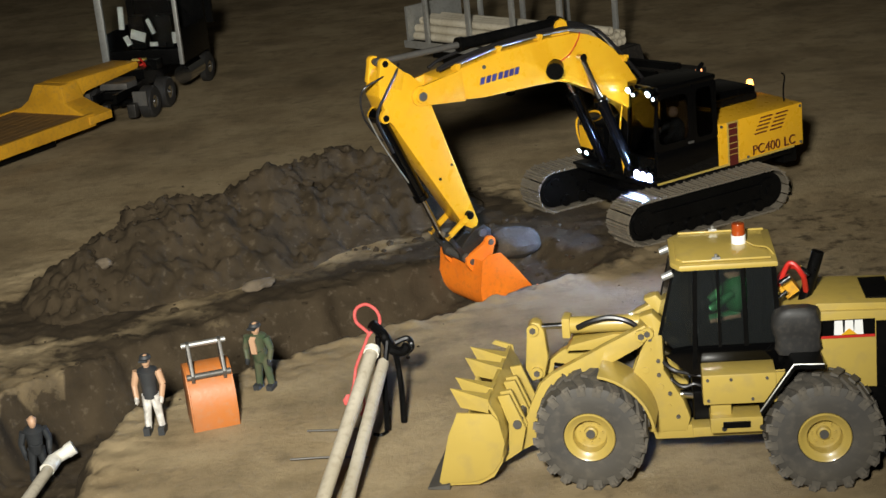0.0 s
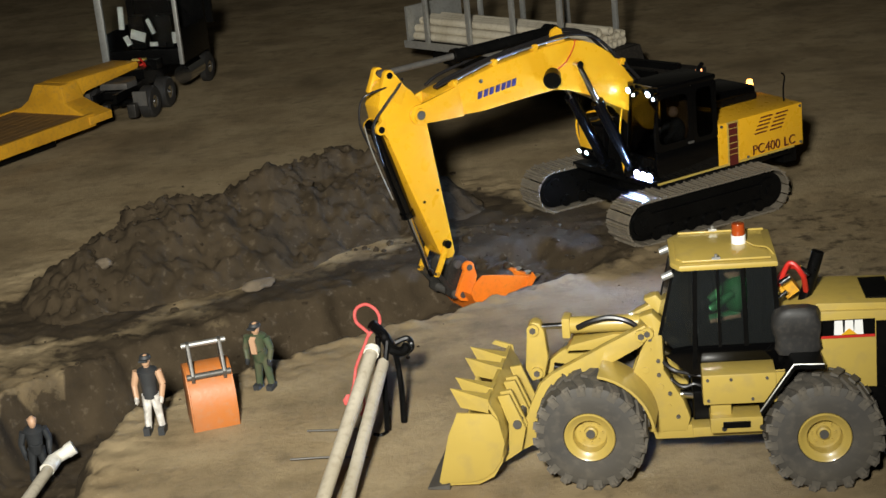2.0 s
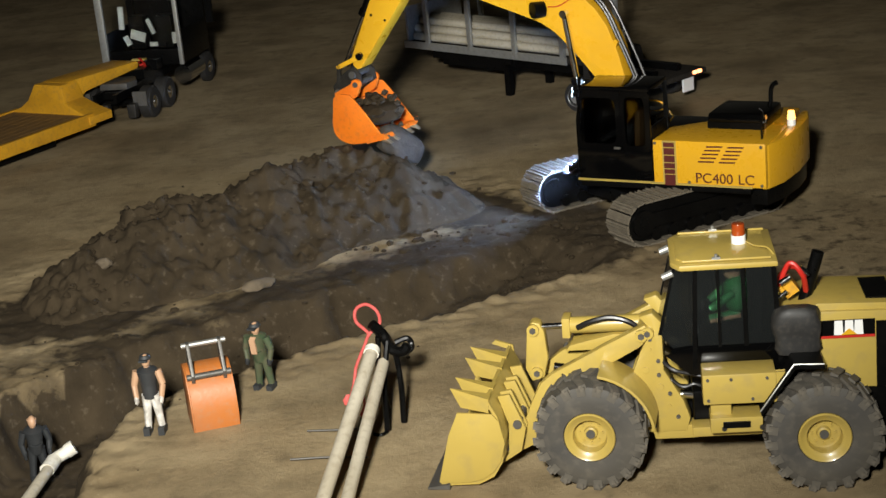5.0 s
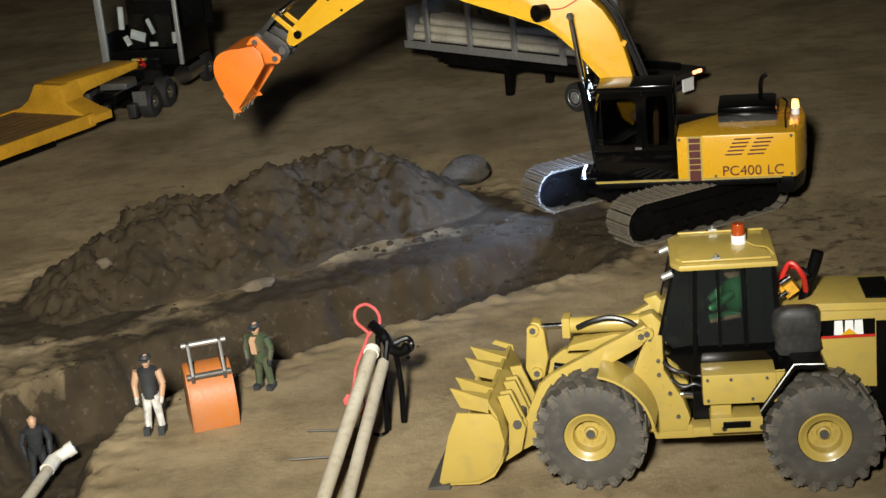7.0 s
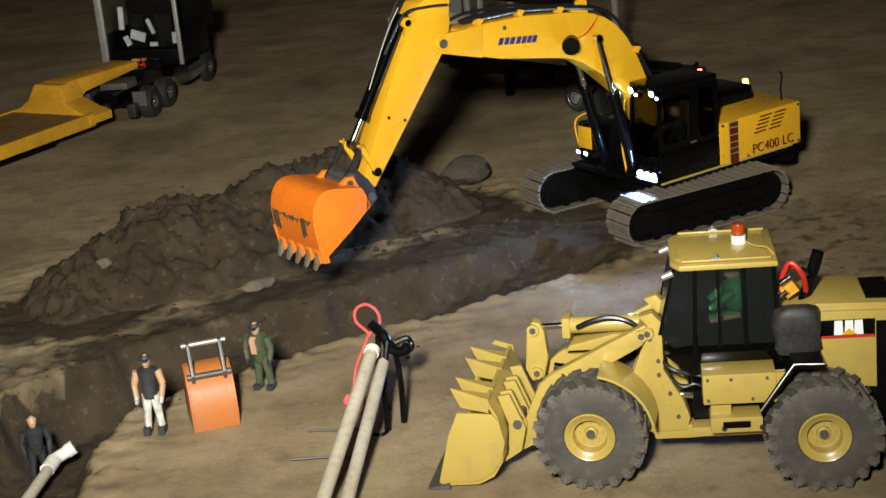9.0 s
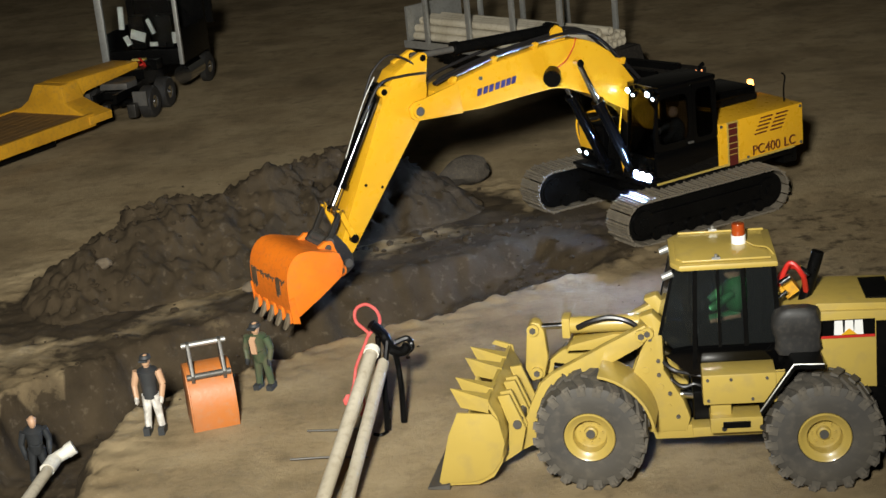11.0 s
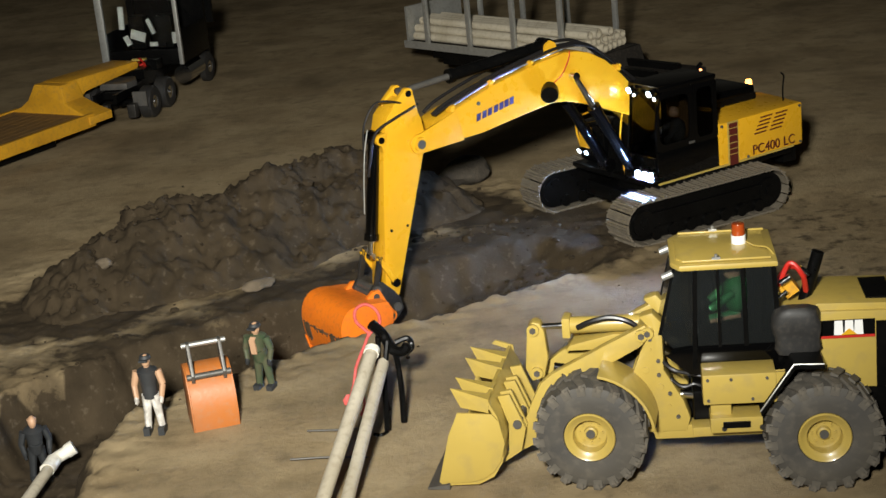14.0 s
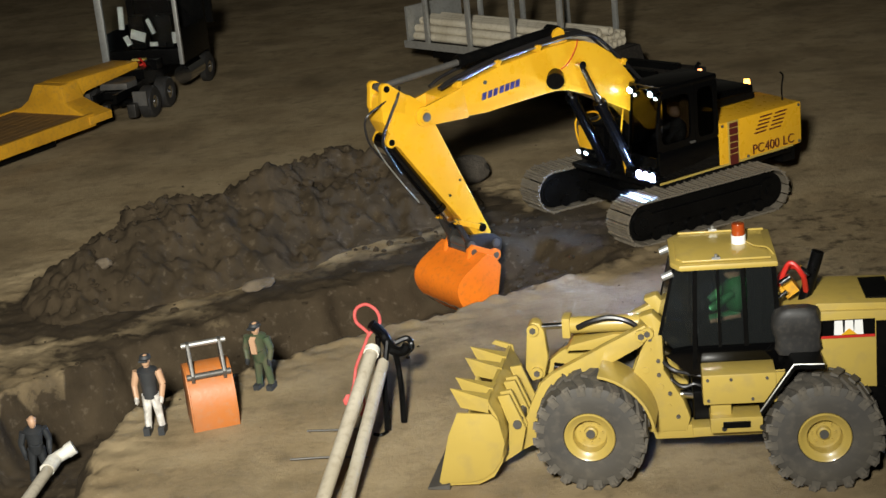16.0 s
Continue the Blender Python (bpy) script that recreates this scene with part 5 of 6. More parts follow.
# ---- dolls ----
def doll(label, m, top, legs, head, arms_bare, hat, tall=0.092, lean=0.0, open_front=False, gloves=False):
    """One plain doll: bands of colour only."""
    bm = bmesh.new()
    h = tall
    seen = set()

    def did(i):
        for f in bm.faces:
            if f not in seen:
                f.material_index = i
                seen.add(f)
    for s in (1, -1):
        rod(bm, (0.0, s * 0.0095, 0.006), (0.0, s * 0.0075, 0.25 * h), 0.0046, 0.0052, 10)
        rod(bm, (0.0, s * 0.0075, 0.25 * h), (0.0, s * 0.005, 0.49 * h), 0.0052, 0.0072, 10)
    did(1)
    for s in (1, -1):
        box(bm, 0.003, s * 0.0098, 0.0045, 0.016, 0.0085, 0.009)
    did(4)
    rod(bm, (0, 0, 0.46 * h), (lean, 0, 0.62 * h), 0.0098, 0.0105, 12)
    rod(bm, (lean, 0, 0.62 * h), (lean, 0, 0.8 * h), 0.0105, 0.0135, 12)
    rod(bm, (lean, 0, 0.8 * h), (lean, 0, 0.84 * h), 0.0135, 0.005, 12)
    did(0)
    if open_front:
        prism(bm, [(lean + 0.011, 0.6 * h), (lean + 0.0125, 0.6 * h), (lean + 0.014, 0.8 * h), (lean + 0.0085, 0.83 * h)], -0.0042, 0.0042)
        did(2)
    for s in (1, -1):
        rod(bm, (lean, s * 0.014, 0.79 * h), (lean * 0.5 + 0.002, s * 0.019, 0.62 * h), 0.0052, 0.0045, 10)
    did(2 if arms_bare else 1)
    for s in (1, -1):
        rod(bm, (lean * 0.5 + 0.002, s * 0.019, 0.62 * h), (0.008, s * 0.0165, 0.47 * h), 0.0042, 0.0034, 10)
    did(2 if arms_bare else 0)
    for s in (1, -1):
        lumpy(bm, 0.0044, (1, 0.8, 1.4), (0.009, s * 0.0165, 0.455 * h), 0.1, 1, 1)
    did(1 if gloves else 2 if arms_bare else 3)
    rod(bm, (lean, 0, 0.82 * h), (lean, 0, 0.88 * h), 0.004, 0.004, 10)
    lumpy(bm, 0.0068, (1, 0.9, 1.2), (lean, 0, 0.915 * h), 0.06, 2, 2)
    did(2)
    if hat:
        rod(bm, (lean, 0, 0.945 * h), (lean, 0, 0.985 * h), 0.0082, 0.0062, 14)
        box(bm, lean + 0.006, 0, 0.947 * h, 0.012, 0.011, 0.0018)
    else:
        rod(bm, (lean - 0.001, 0, 0.95 * h), (lean - 0.001, 0, 0.975 * h), 0.0066, 0.004, 12)
    did(3 if hat else 2)
    for v in bm.verts:
        v.co.y *= 0.86
    o = part("doll", bm, [top, legs, head, CLOTH_DARK, CLOTH_DARK], None, m=m)
    return tagged(o, label, "doll", "dolls beside the trench")


doll("plain toy doll in dark vest and pale trousers", pose(-0.345, 1.737, 0.0, 0, 0, -95), CLOTH_DARK, CLOTH_WHITE, FLESH, True, True, 0.096, gloves=True)
doll("plain toy doll in mottled green clothes with an open jacket", pose(-0.226, 1.836, -0.001, 0, 4, -110), CLOTH_GREEN, CLOTH_GREEN, FLESH, False, True, 0.09, 0.004, True)
doll("plain toy doll in dark blue clothes inside the trench", pose(-0.506, 1.815, -0.08, 0, 6, -70), CLOTH_DARK, CLOTH_DARK, FLESH, False, False, 0.088, 0.004)


# ---- spare bucket on the sand ----
def spare_bucket():
    root = thing("spare_bucket", pose(-0.2815, 1.757, 0.0, 0, 0, -76), "scuffed orange spare digging bucket standing on its opening", "bucket")
    w = 0.0245
    prof = [(0.03, 0.0), (0.034, 0.02), (0.03, 0.045), (0.016, 0.064), (-0.002, 0.07), (-0.018, 0.068)]
    inner = [(x * 0.93 - 0.001, z * 0.96) for x, z in prof]
    bm = bmesh.new()
    prism(bm, prof + inner[::-1], -w, w)
    sh = part("shell", bm, ORANGE_OLD, root)
    for s in (1, -1):
        bm = bmesh.new()
        prism(bm, prof + [(-0.03, 0.06), (-0.026, 0.0)], s * w, s * (w + 0.002))
        part("side_plate", bm, ORANGE_OLD, root, bevel=0.0006)
        bm = bmesh.new()
        ys = s * 0.018
        prism(bm, [(0.022, 0.056), (0.026, 0.066), (0.008, 0.099), (-0.002, 0.099), (-0.006, 0.066)], ys - 0.002, ys + 0.002)
        part("ear", bm, GREY, root, "grey worn steel ear", 0.0008)
    bm = bmesh.new()
    rod(bm, (0.021, -0.025, 0.064), (0.021, 0.025, 0.064), 0.0036)
    part("front_pin", bm, GREY, root)
    bm = bmesh.new()
    rod(bm, (0.003, -0.025, 0.096), (0.003, 0.025, 0.096), 0.003)
    part("rear_pin", bm, SILVER, root)


spare_bucket()


# ---- pipes, strap and cords in the foreground ----
def pipe(label, a, b, r, mat=PVC, collar=True):
    root = thing("pipe", pose(0, 0, 0), label, "pipe", "cream plastic pipes on the sand")
    root.location = a
    a, b = Vector(a), Vector(b)
    d = b - a
    bm = bmesh.new()
    n = 20
    m = d.to_track_quat("Z", "Y").to_matrix()
    rings = []
    for t, rr in ((0, r), (1, r), (1, r * 0.82), (0.9, r * 0.82)):
        rings.append([bm.verts.new(d * t + m @ Vector((rr * math.cos(2 * math.pi * k / n), rr * math.sin(2 * math.pi * k / n), 0))) for k in range(n)])
    for p, q in zip(rings, rings[1:]):
        for k in range(n):
            bm.faces.new((p[k], p[(k + 1) % n], q[(k + 1) % n], q[k]))
    bm.faces.new(rings[0][::-1])
    bm.faces.new(rings[-1])
    part("tube", bm, mat, root)
    if collar:
        bm = bmesh.new()
        rod(bm, d * 0.965, d * 0.992, r * 1.16, seg=20)
        part("collar", bm, PVC_WHITE, root, "paler socket collar")
    return root


pipe("long cream plastic pipe propped on a black stand", (-0.152, 1.44, 0.009), (-0.087, 1.690, 0.094), 0.0074)
pipe("long cream plastic pipe lying beside another pipe", (-0.1265, 1.43, 0.009), (-0.078, 1.700, 0.072), 0.0068, collar=False)


def pipe_stand():
    root = thing("pipe_stand", pose(-0.075, 1.7, 0.0), "black clamp stand holding up two pipes", "stand")
    bm = bmesh.new()
    tube(bm, [(-0.012, 0.01, 0.115), (0.0, 0.012, 0.1), (0.008, 0.006, 0.085), (0.02, 0.0, 0.083), (0.026, 0.0, 0.09)], 0.006)
    tube(bm, [(0.012, 0.006, 0.092), (0.026, 0.008, 0.095), (0.03, 0.004, 0.086), (0.022, 0.002, 0.079)], 0.0035)
    part("clamp", bm, BLACK, root)
    for k, pts in enumerate(([(0.004, 0.006, 0.095), (-0.004, -0.01, 0.05), (-0.005, -0.03, 0.004)], [(0.01, 0.006, 0.09), (0.014, 0.0, 0.05), (0.013, -0.01, 0.003)], [(-0.006, 0.01, 0.1), (-0.01, 0.02, 0.05), (-0.004, 0.03, 0.003)])):
        part("leg", made(tube, pts, 0.0034), BLACK, root)
    bm = made(tube, [(-0.005, -0.03, 0.003), (-0.012, -0.036, 0.002), (-0.02, -0.032, 0.002)], 0.002)
    part("foot", bm, BLACK, root)


pipe_stand()
cord = bmesh.new()
tube(cord, [(-0.117, 1.68, 0.043), (-0.112, 1.688, 0.055), (-0.107, 1.7, 0.078), (-0.1, 1.715, 0.1), (-0.097, 1.72, 0.108), (-0.109, 1.725, 0.121), (-0.108, 1.728, 0.134), (-0.096, 1.728, 0.139), (-0.085, 1.725, 0.131), (-0.083, 1.722, 0.118), (-0.093, 1.72, 0.109), (-0.098, 1.718, 0.105)], 0.0019, 8, 8)
for v in cord.verts:
    if v.co.z > 0.07:
        v.co += Vector((0.005, 0, -0.007)) * min((v.co.z - 0.07) / 0.03, 1)
tagged(part("looped_cord", cord, ROPE), "red looped cord tied round a pipe", "cord")
cord = bmesh.new()
tube(cord, [(-0.118, 1.668, 0.046), (-0.112, 1.672, 0.055), (-0.104, 1.668, 0.056), (-0.101, 1.655, 0.044), (-0.106, 1.648, 0.034)], 0.0014)
lumpy(cord, 0.005, (1, 0.8, 1.4), (-0.119, 1.678, 0.042), 0.5, 3, 2)
tagged(part("knotted_cord", cord, ROPE), "red frayed cord knot hanging on the pipe", "cord")
for k, pts in enumerate(([(-0.17, 1.69, 0.004), (-0.14, 1.685, 0.004), (-0.11, 1.68, 0.005)], [(-0.185, 1.62, 0.0035), (-0.14, 1.615, 0.004), (-0.1, 1.605, 0.004)])):
    tagged(part("thin_rod", made(tube, pts, 0.0012), GREY), "thin dark rod half buried in sand", "rod", "thin rods on the sand")


def elbow_pipe():
    root = thing("elbow_pipe", pose(-0.483, 1.805, -0.068), "cream plastic pipe with a white elbow in the trench", "pipe")
    part("tube", made(rod, (-0.036, -0.22, 0.004), (-0.002, -0.006, 0.014), 0.0068, seg=20), PVC, root)
    part("collar", made(rod, (-0.006, -0.022, 0.013), (-0.002, 0.002, 0.0145), 0.0088, seg=20), PVC_WHITE, root)
    bm = made(tube, [(-0.003, -0.002, 0.0145), (0.001, 0.006, 0.0155), (0.009, 0.011, 0.018), (0.018, 0.014, 0.022)], 0.0075, 16)
    part("elbow", bm, PVC_WHITE, root, "white elbow fitting")
    part("socket", made(rod, (0.012, 0.0122, 0.0195), (0.021, 0.0152, 0.0235), 0.0088, seg=20), PVC_WHITE, root)


elbow_pipe()


# ---- stake trailer with pipes ----
def stake_trailer():
    root = thing("stake_trailer", pose(-0.03, 3.46, 0, 0, 0, -47.8), "silver flatbed trailer with stakes, loaded with cream pipes", "trailer")
    L, W = 0.66, 0.16
    bm = bmesh.new()
    box(bm, 0.245, W / 2, 0.0865, 0.49, W, 0.012)
    part("deck", bm, DECK, root, "worn dark flat deck", 0.001)
    bm = bmesh.new()
    prism(bm, [(0.49, 0.0915), (0.49, 0.05), (0.66, 0.05), (0.66, 0.06), (0.51, 0.06), (0.5, 0.0915)], 0.0, W)
    part("rear_deck", bm, DECK, root, "lower dark rear deck", 0.001)
    bm = bmesh.new()
    box(bm, 0.22, -0.001, 0.086, 0.46, 0.004, 0.015)
    part("side_rail", bm, SILVER, root)
    part("headboard", made(box, 0.0, W / 2, 0.125, 0.006, W, 0.08), SILVER, root)
    for x in (0.062, 0.187, 0.312, 0.44):
        for y in (0.0, W):
            part("stake", made(box, x, y, 0.16, 0.011, 0.007, 0.15), SILVER, root, "", 0.0008)
    bm = bmesh.new()
    for y in (0.045, 0.115):
        box(bm, 0.33, y, 0.062, 0.6, 0.012, 0.022)
    box(bm, 0.17, W / 2, 0.058, 0.2, 0.1, 0.03)
    part("chassis", bm, BLACK, root)
    # second axle's rims are coloured dark so they sink into the darkness there
    for x, rim in ((0.5, SILVER), (0.572, STEEL_DARK)):
        for y in (-0.028, W - 0.002):
            bm = bmesh.new()
            lathe(bm, [(0.012, -0.012), (0.025, -0.012), (0.028, -0.008), (0.028, 0.008), (0.025, 0.012), (0.012, 0.012)], 24, (x, y, 0.0283), True)
            w = part("wheel", bm, RUBBER_DARK, root)
            bm = bmesh.new()
            lathe(bm, [(0.0185, -0.0095), (0.0165, -0.0125), (0.0145, -0.0105), (0.008, -0.009), (0.007, -0.0145), (0.003, -0.0155), (0.003, 0.0155), (0.007, 0.0145), (0.008, 0.009), (0.0145, 0.0105), (0.0165, 0.0125), (0.0185, 0.0095)], 22, (x, y, 0.0283))
            part("rim", bm, rim, w, "metal wheel rim with raised hub")
        part("axle", made(rod, (x, -0.03, 0.0283), (x, W, 0.0283), 0.006), BLACK, root)
    for y in (0.012, 0.13):
        part("landing_leg", made(box, 0.278, y, 0.03, 0.014, 0.012, 0.06), BLACK, root)
    for y in (0.122, 0.136):
        part("tail_light", made(box, L + 0.002, y, 0.0575, 0.004, 0.008, 0.006), TAIL, root, "lit red and amber tail light")
    part("mudguard", made(box, 0.652, 0.112, 0.036, 0.004, 0.03, 0.026), WHITE, root)


stake_trailer()
TR = pose(-0.03, 3.46, 0, 0, 0, -47.8)
rp = random.Random(8)
rows = [(0, 8, 0.1015), (1, 7, 0.1163), (2, 4, 0.1311)]
bm = bmesh.new()
rings = [[bm.verts.new((x, rr * math.cos(2 * math.pi * k / 14), rr * math.sin(2 * math.pi * k / 14))) for k in range(14)] for x, rr in ((0, 0.0086), (0.47, 0.0086), (0.47, 0.0068), (0.44, 0.0068))]
for p, q in zip(rings, rings[1:]):
    for k in range(14):
        bm.faces.new((p[k], p[(k + 1) % 14], q[(k + 1) % 14], q[k]))
bm.faces.new(rings[0][::-1])
bm.faces.new(rings[-1])
first_pipe = tagged(part("stacked_pipe", bm, PVC), "cream plastic pipe in the stack on the trailer", "pipe", "pipes stacked on the trailer")
done = False
for row, n, z in rows:
    for k in range(n):
        y = 0.015 + k * 0.0176 + row * 0.0088
        m = TR @ pose(0.008 + rp.uniform(-0.002, 0.014), y, z, 0, 0, rp.uniform(-0.35, 0.35))
        if done:
            copy_thing(first_pipe, m)
        else:
            first_pipe.matrix_basis, done = m, True


# ---- low loader trailer and its truck ----
def low_loader():
    root = thing("low_loader_trailer", pose(-0.672, 3.20, 0, 0, 0, 57), "amber yellow low-loader trailer with raised gooseneck", "trailer")
    L, W = 0.75, 0.215
    bm = bmesh.new()
    box(bm, -L / 2 + 0.012, W / 2, 0.042, L, W - 0.012, 0.016)
    part("deck", bm, WOOD, root, "brownish worn board deck")
    for y in (0.004, W - 0.004):
        part("side_beam", made(box, -L / 2 + 0.015, y, 0.044, L + 0.01, 0.009, 0.026), DEEP_YELLOW, root, "", 0.001)
    for k in range(9):
        part("deck_board", made(box, -L / 2 + 0.012, 0.018 + k * 0.0222, 0.0515, L - 0.004, 0.0205, 0.004), WOOD, root)
    bm = bmesh.new()
    a = [(-0.004, 0.052), (0.03, 0.062), (0.066, 0.076), (0.078, 0.109), (0.152, 0.109), (0.166, 0.078), (W - 0.03, 0.064), (W + 0.004, 0.052), (W + 0.004, 0.036), (-0.004, 0.036)]
    front = [bm.verts.new((0.002 + 0.3 * max(z - 0.052, 0), y, z)) for y, z in a]
    back = [bm.verts.new((0.066, y, z)) for y, z in a]
    bm.faces.new(front)
    bm.faces.new(back[::-1])
    for k in range(len(a)):
        bm.faces.new((front[k], back[k], back[(k + 1) % len(a)], front[(k + 1) % len(a)]))
    part("gooseneck_foot", bm, DEEP_YELLOW, root, "", 0.002)
    bm = bmesh.new()
    prism(bm, [(0.035, 0.07), (0.06, 0.066), (0.09, 0.08), (0.25, 0.092), (0.256, 0.1), (0.25, 0.108), (0.07, 0.1115), (0.04, 0.1105)], 0.08, 0.15)
    part("gooseneck", bm, DEEP_YELLOW, root, "", 0.004)
    bm = bmesh.new()
    rod(bm, (-0.5, W / 2, 0.0), (-0.5, W / 2, 0.035), 0.02)
    box(bm, -0.3, W / 2, 0.02, 0.5, 0.12, 0.03)
    part("belly_frame", bm, BLACK, root)
    for x in (-0.55, -0.63, -0.7):
        for y in (0.02, W - 0.02):
            bm = bmesh.new()
            lathe(bm, [(0.008, -0.014), (0.022, -0.014), (0.026, -0.009), (0.026, 0.009), (0.022, 0.014), (0.008, 0.014)], 20, (x, y, 0.026))
            part("wheel", bm, RUBBER_DARK, root)


low_loader()


def truck():
    root = thing("tractor_truck", pose(-0.638, 3.40, 0, 0, 0, 76), "dark tractor truck with silver-framed cab and bare chassis", "truck")
    bm = bmesh.new()
    for y in (-0.022, 0.022):
        box(bm, 0.14, y, 0.058, 0.44, 0.008, 0.018)
    for x in (-0.04, 0.03, 0.12, 0.2):
        box(bm, x, 0, 0.058, 0.012, 0.05, 0.014)
    rod(bm, (0.0, -0.06, 0.034), (0.0, 0.06, 0.034), 0.008)
    rod(bm, (0.085, -0.06, 0.034), (0.085, 0.06, 0.034), 0.008)
    part("chassis", bm, BLACK, root)
    part("fifth_wheel", made(slab, [(-0.03, -0.03), (-0.03, 0.03), (0.01, 0.036), (0.04, 0.02), (0.04, -0.02), (0.01, -0.036)], 0.067, 0.08), GREY, root, "greasy fifth-wheel plate", 0.001)
    for x in (0.0, 0.085, 0.33):
        for s in (1, -1):
            wide = 0.014 if x < 0.3 else 0.009
            cy = s * (0.062 if x < 0.3 else 0.068)
            bm = bmesh.new()
            lathe(bm, [(0.014, -wide), (0.029, -wide), (0.0335, -wide * 0.7), (0.0335, wide * 0.7), (0.029, wide), (0.014, wide)], 28, (x, cy, 0.0335), True)
            w = part("wheel", bm, RUBBER_DARK, root)
            bm = bmesh.new()
            lathe(bm, [(0.0145, wide * 0.9 * s), (0.012, wide * 0.5 * s), (0.006, wide * 0.5 * s), (0.005, wide * 1.1 * s), (0.001, wide * 1.1 * s)], 18, (x, cy, 0.0335))
            part("rim", bm, CHROME, w, "chrome wheel hub")
    for s in (1, -1):
        bm = made(rod, (0.2, s * 0.062, 0.045), (0.29, s * 0.062, 0.045), 0.02, seg=20)
        part("fuel_tank", bm, CHROME, root, "dark chrome fuel tank")
        part("mudguard", made(box, -0.045, s * 0.062, 0.05, 0.004, 0.03, 0.03), GREY, root)
    X = 0.165
    bm = bmesh.new()
    for y, wide in ((-0.079, 0.009), (0.096, 0.016)):
        box(bm, X, y, 0.165, 0.008, wide, 0.18)
    box(bm, X, 0.01, 0.256, 0.008, 0.18, 0.008)
    cab = part("cab", bm, SILVER, root, "silver cab rear frame", 0.001)
    part("rear_panel", made(box, X + 0.004, 0.01, 0.092, 0.006, 0.17, 0.034), BLACK, cab, "black lower cab panel", 0.001)
    for y in (-0.076, 0.095):
        part("cab_door", made(box, X + 0.09, y, 0.11, 0.17, 0.004, 0.07), BLACK, cab, "black cab door", 0.001)
        part("cab_post", made(box, X + 0.17, y, 0.2, 0.012, 0.004, 0.11), BLACK, cab)
    part("cab_roof", made(box, X + 0.1, 0.01, 0.26, 0.19, 0.176, 0.006), BLACK, cab, "", 0.001)
    part("dashboard", made(box, X + 0.18, 0.01, 0.13, 0.008, 0.168, 0.14), BLACK, cab)
    part("cab_floor", made(box, X + 0.1, 0, 0.075, 0.17, 0.15, 0.006), BLACK, cab)
    part("rear_window", made(box, X + 0.003, 0.01, 0.18, 0.0012, 0.168, 0.14), CLEAR, cab).visible_shadow = False
    bm = bmesh.new()
    for k, (y, z, sy, sz, a) in enumerate(((0.022, 0.138, 0.034, 0.02, 0.32), (0.048, 0.128, 0.012, 0.022, -0.45), (-0.012, 0.118, 0.018, 0.009, 0.0), (-0.01, 0.157, 0.009, 0.034, -0.35), (-0.062, 0.13, 0.011, 0.024, 0), (0.056, 0.178, 0.012, 0.05, 0.06))):
        box(bm, X + 0.02, y, z, 0.004, sy, sz, Matrix.Rotation(a, 4, "X"))
    part("cab_lining", bm, SILVER, cab, "pale scraps of lining inside the cab")
    bm = bmesh.new()
    for y in (-0.03, 0.035):
        box(bm, X + 0.06, y, 0.14, 0.03, 0.035, 0.07)
    part("cab_seat", bm, BLACK, cab)
    bm = bmesh.new()
    tube(bm, [(0.13, -0.03, 0.075), (0.12, -0.02, 0.09), (0.1, 0.0, 0.085), (0.08, 0.01, 0.075)], 0.003)
    tube(bm, [(0.14, 0.01, 0.085), (0.12, 0.0, 0.1), (0.1, -0.02, 0.09), (0.07, -0.02, 0.078)], 0.0025)
    part("air_line", bm, RED, root, "red coiled air lines")
    for y in (0.03, -0.03):
        part("marker_box", made(box, -0.06, y - 0.02, 0.03, 0.02, 0.018, 0.028), STEEL_DARK, root, "grey tail box with small lamp", 0.002)
    bm = bmesh.new()
    box(bm, 0.1, 0.0, 0.078, 0.07, 0.06, 0.02)
    box(bm, 0.12, -0.03, 0.088, 0.03, 0.03, 0.02)
    part("battery_box", bm, BLACK, root)
    part("cable_tie", made(box, 0.12, 0.0, 0.0985, 0.012, 0.03, 0.004), LO_YELLOW, root)
    for s in (1, -1):
        bm = made(box, X + 0.16, s * 0.093, 0.17, 0.008, 0.016, 0.07)
        part("mirror", bm, BLACK, cab)


truck()


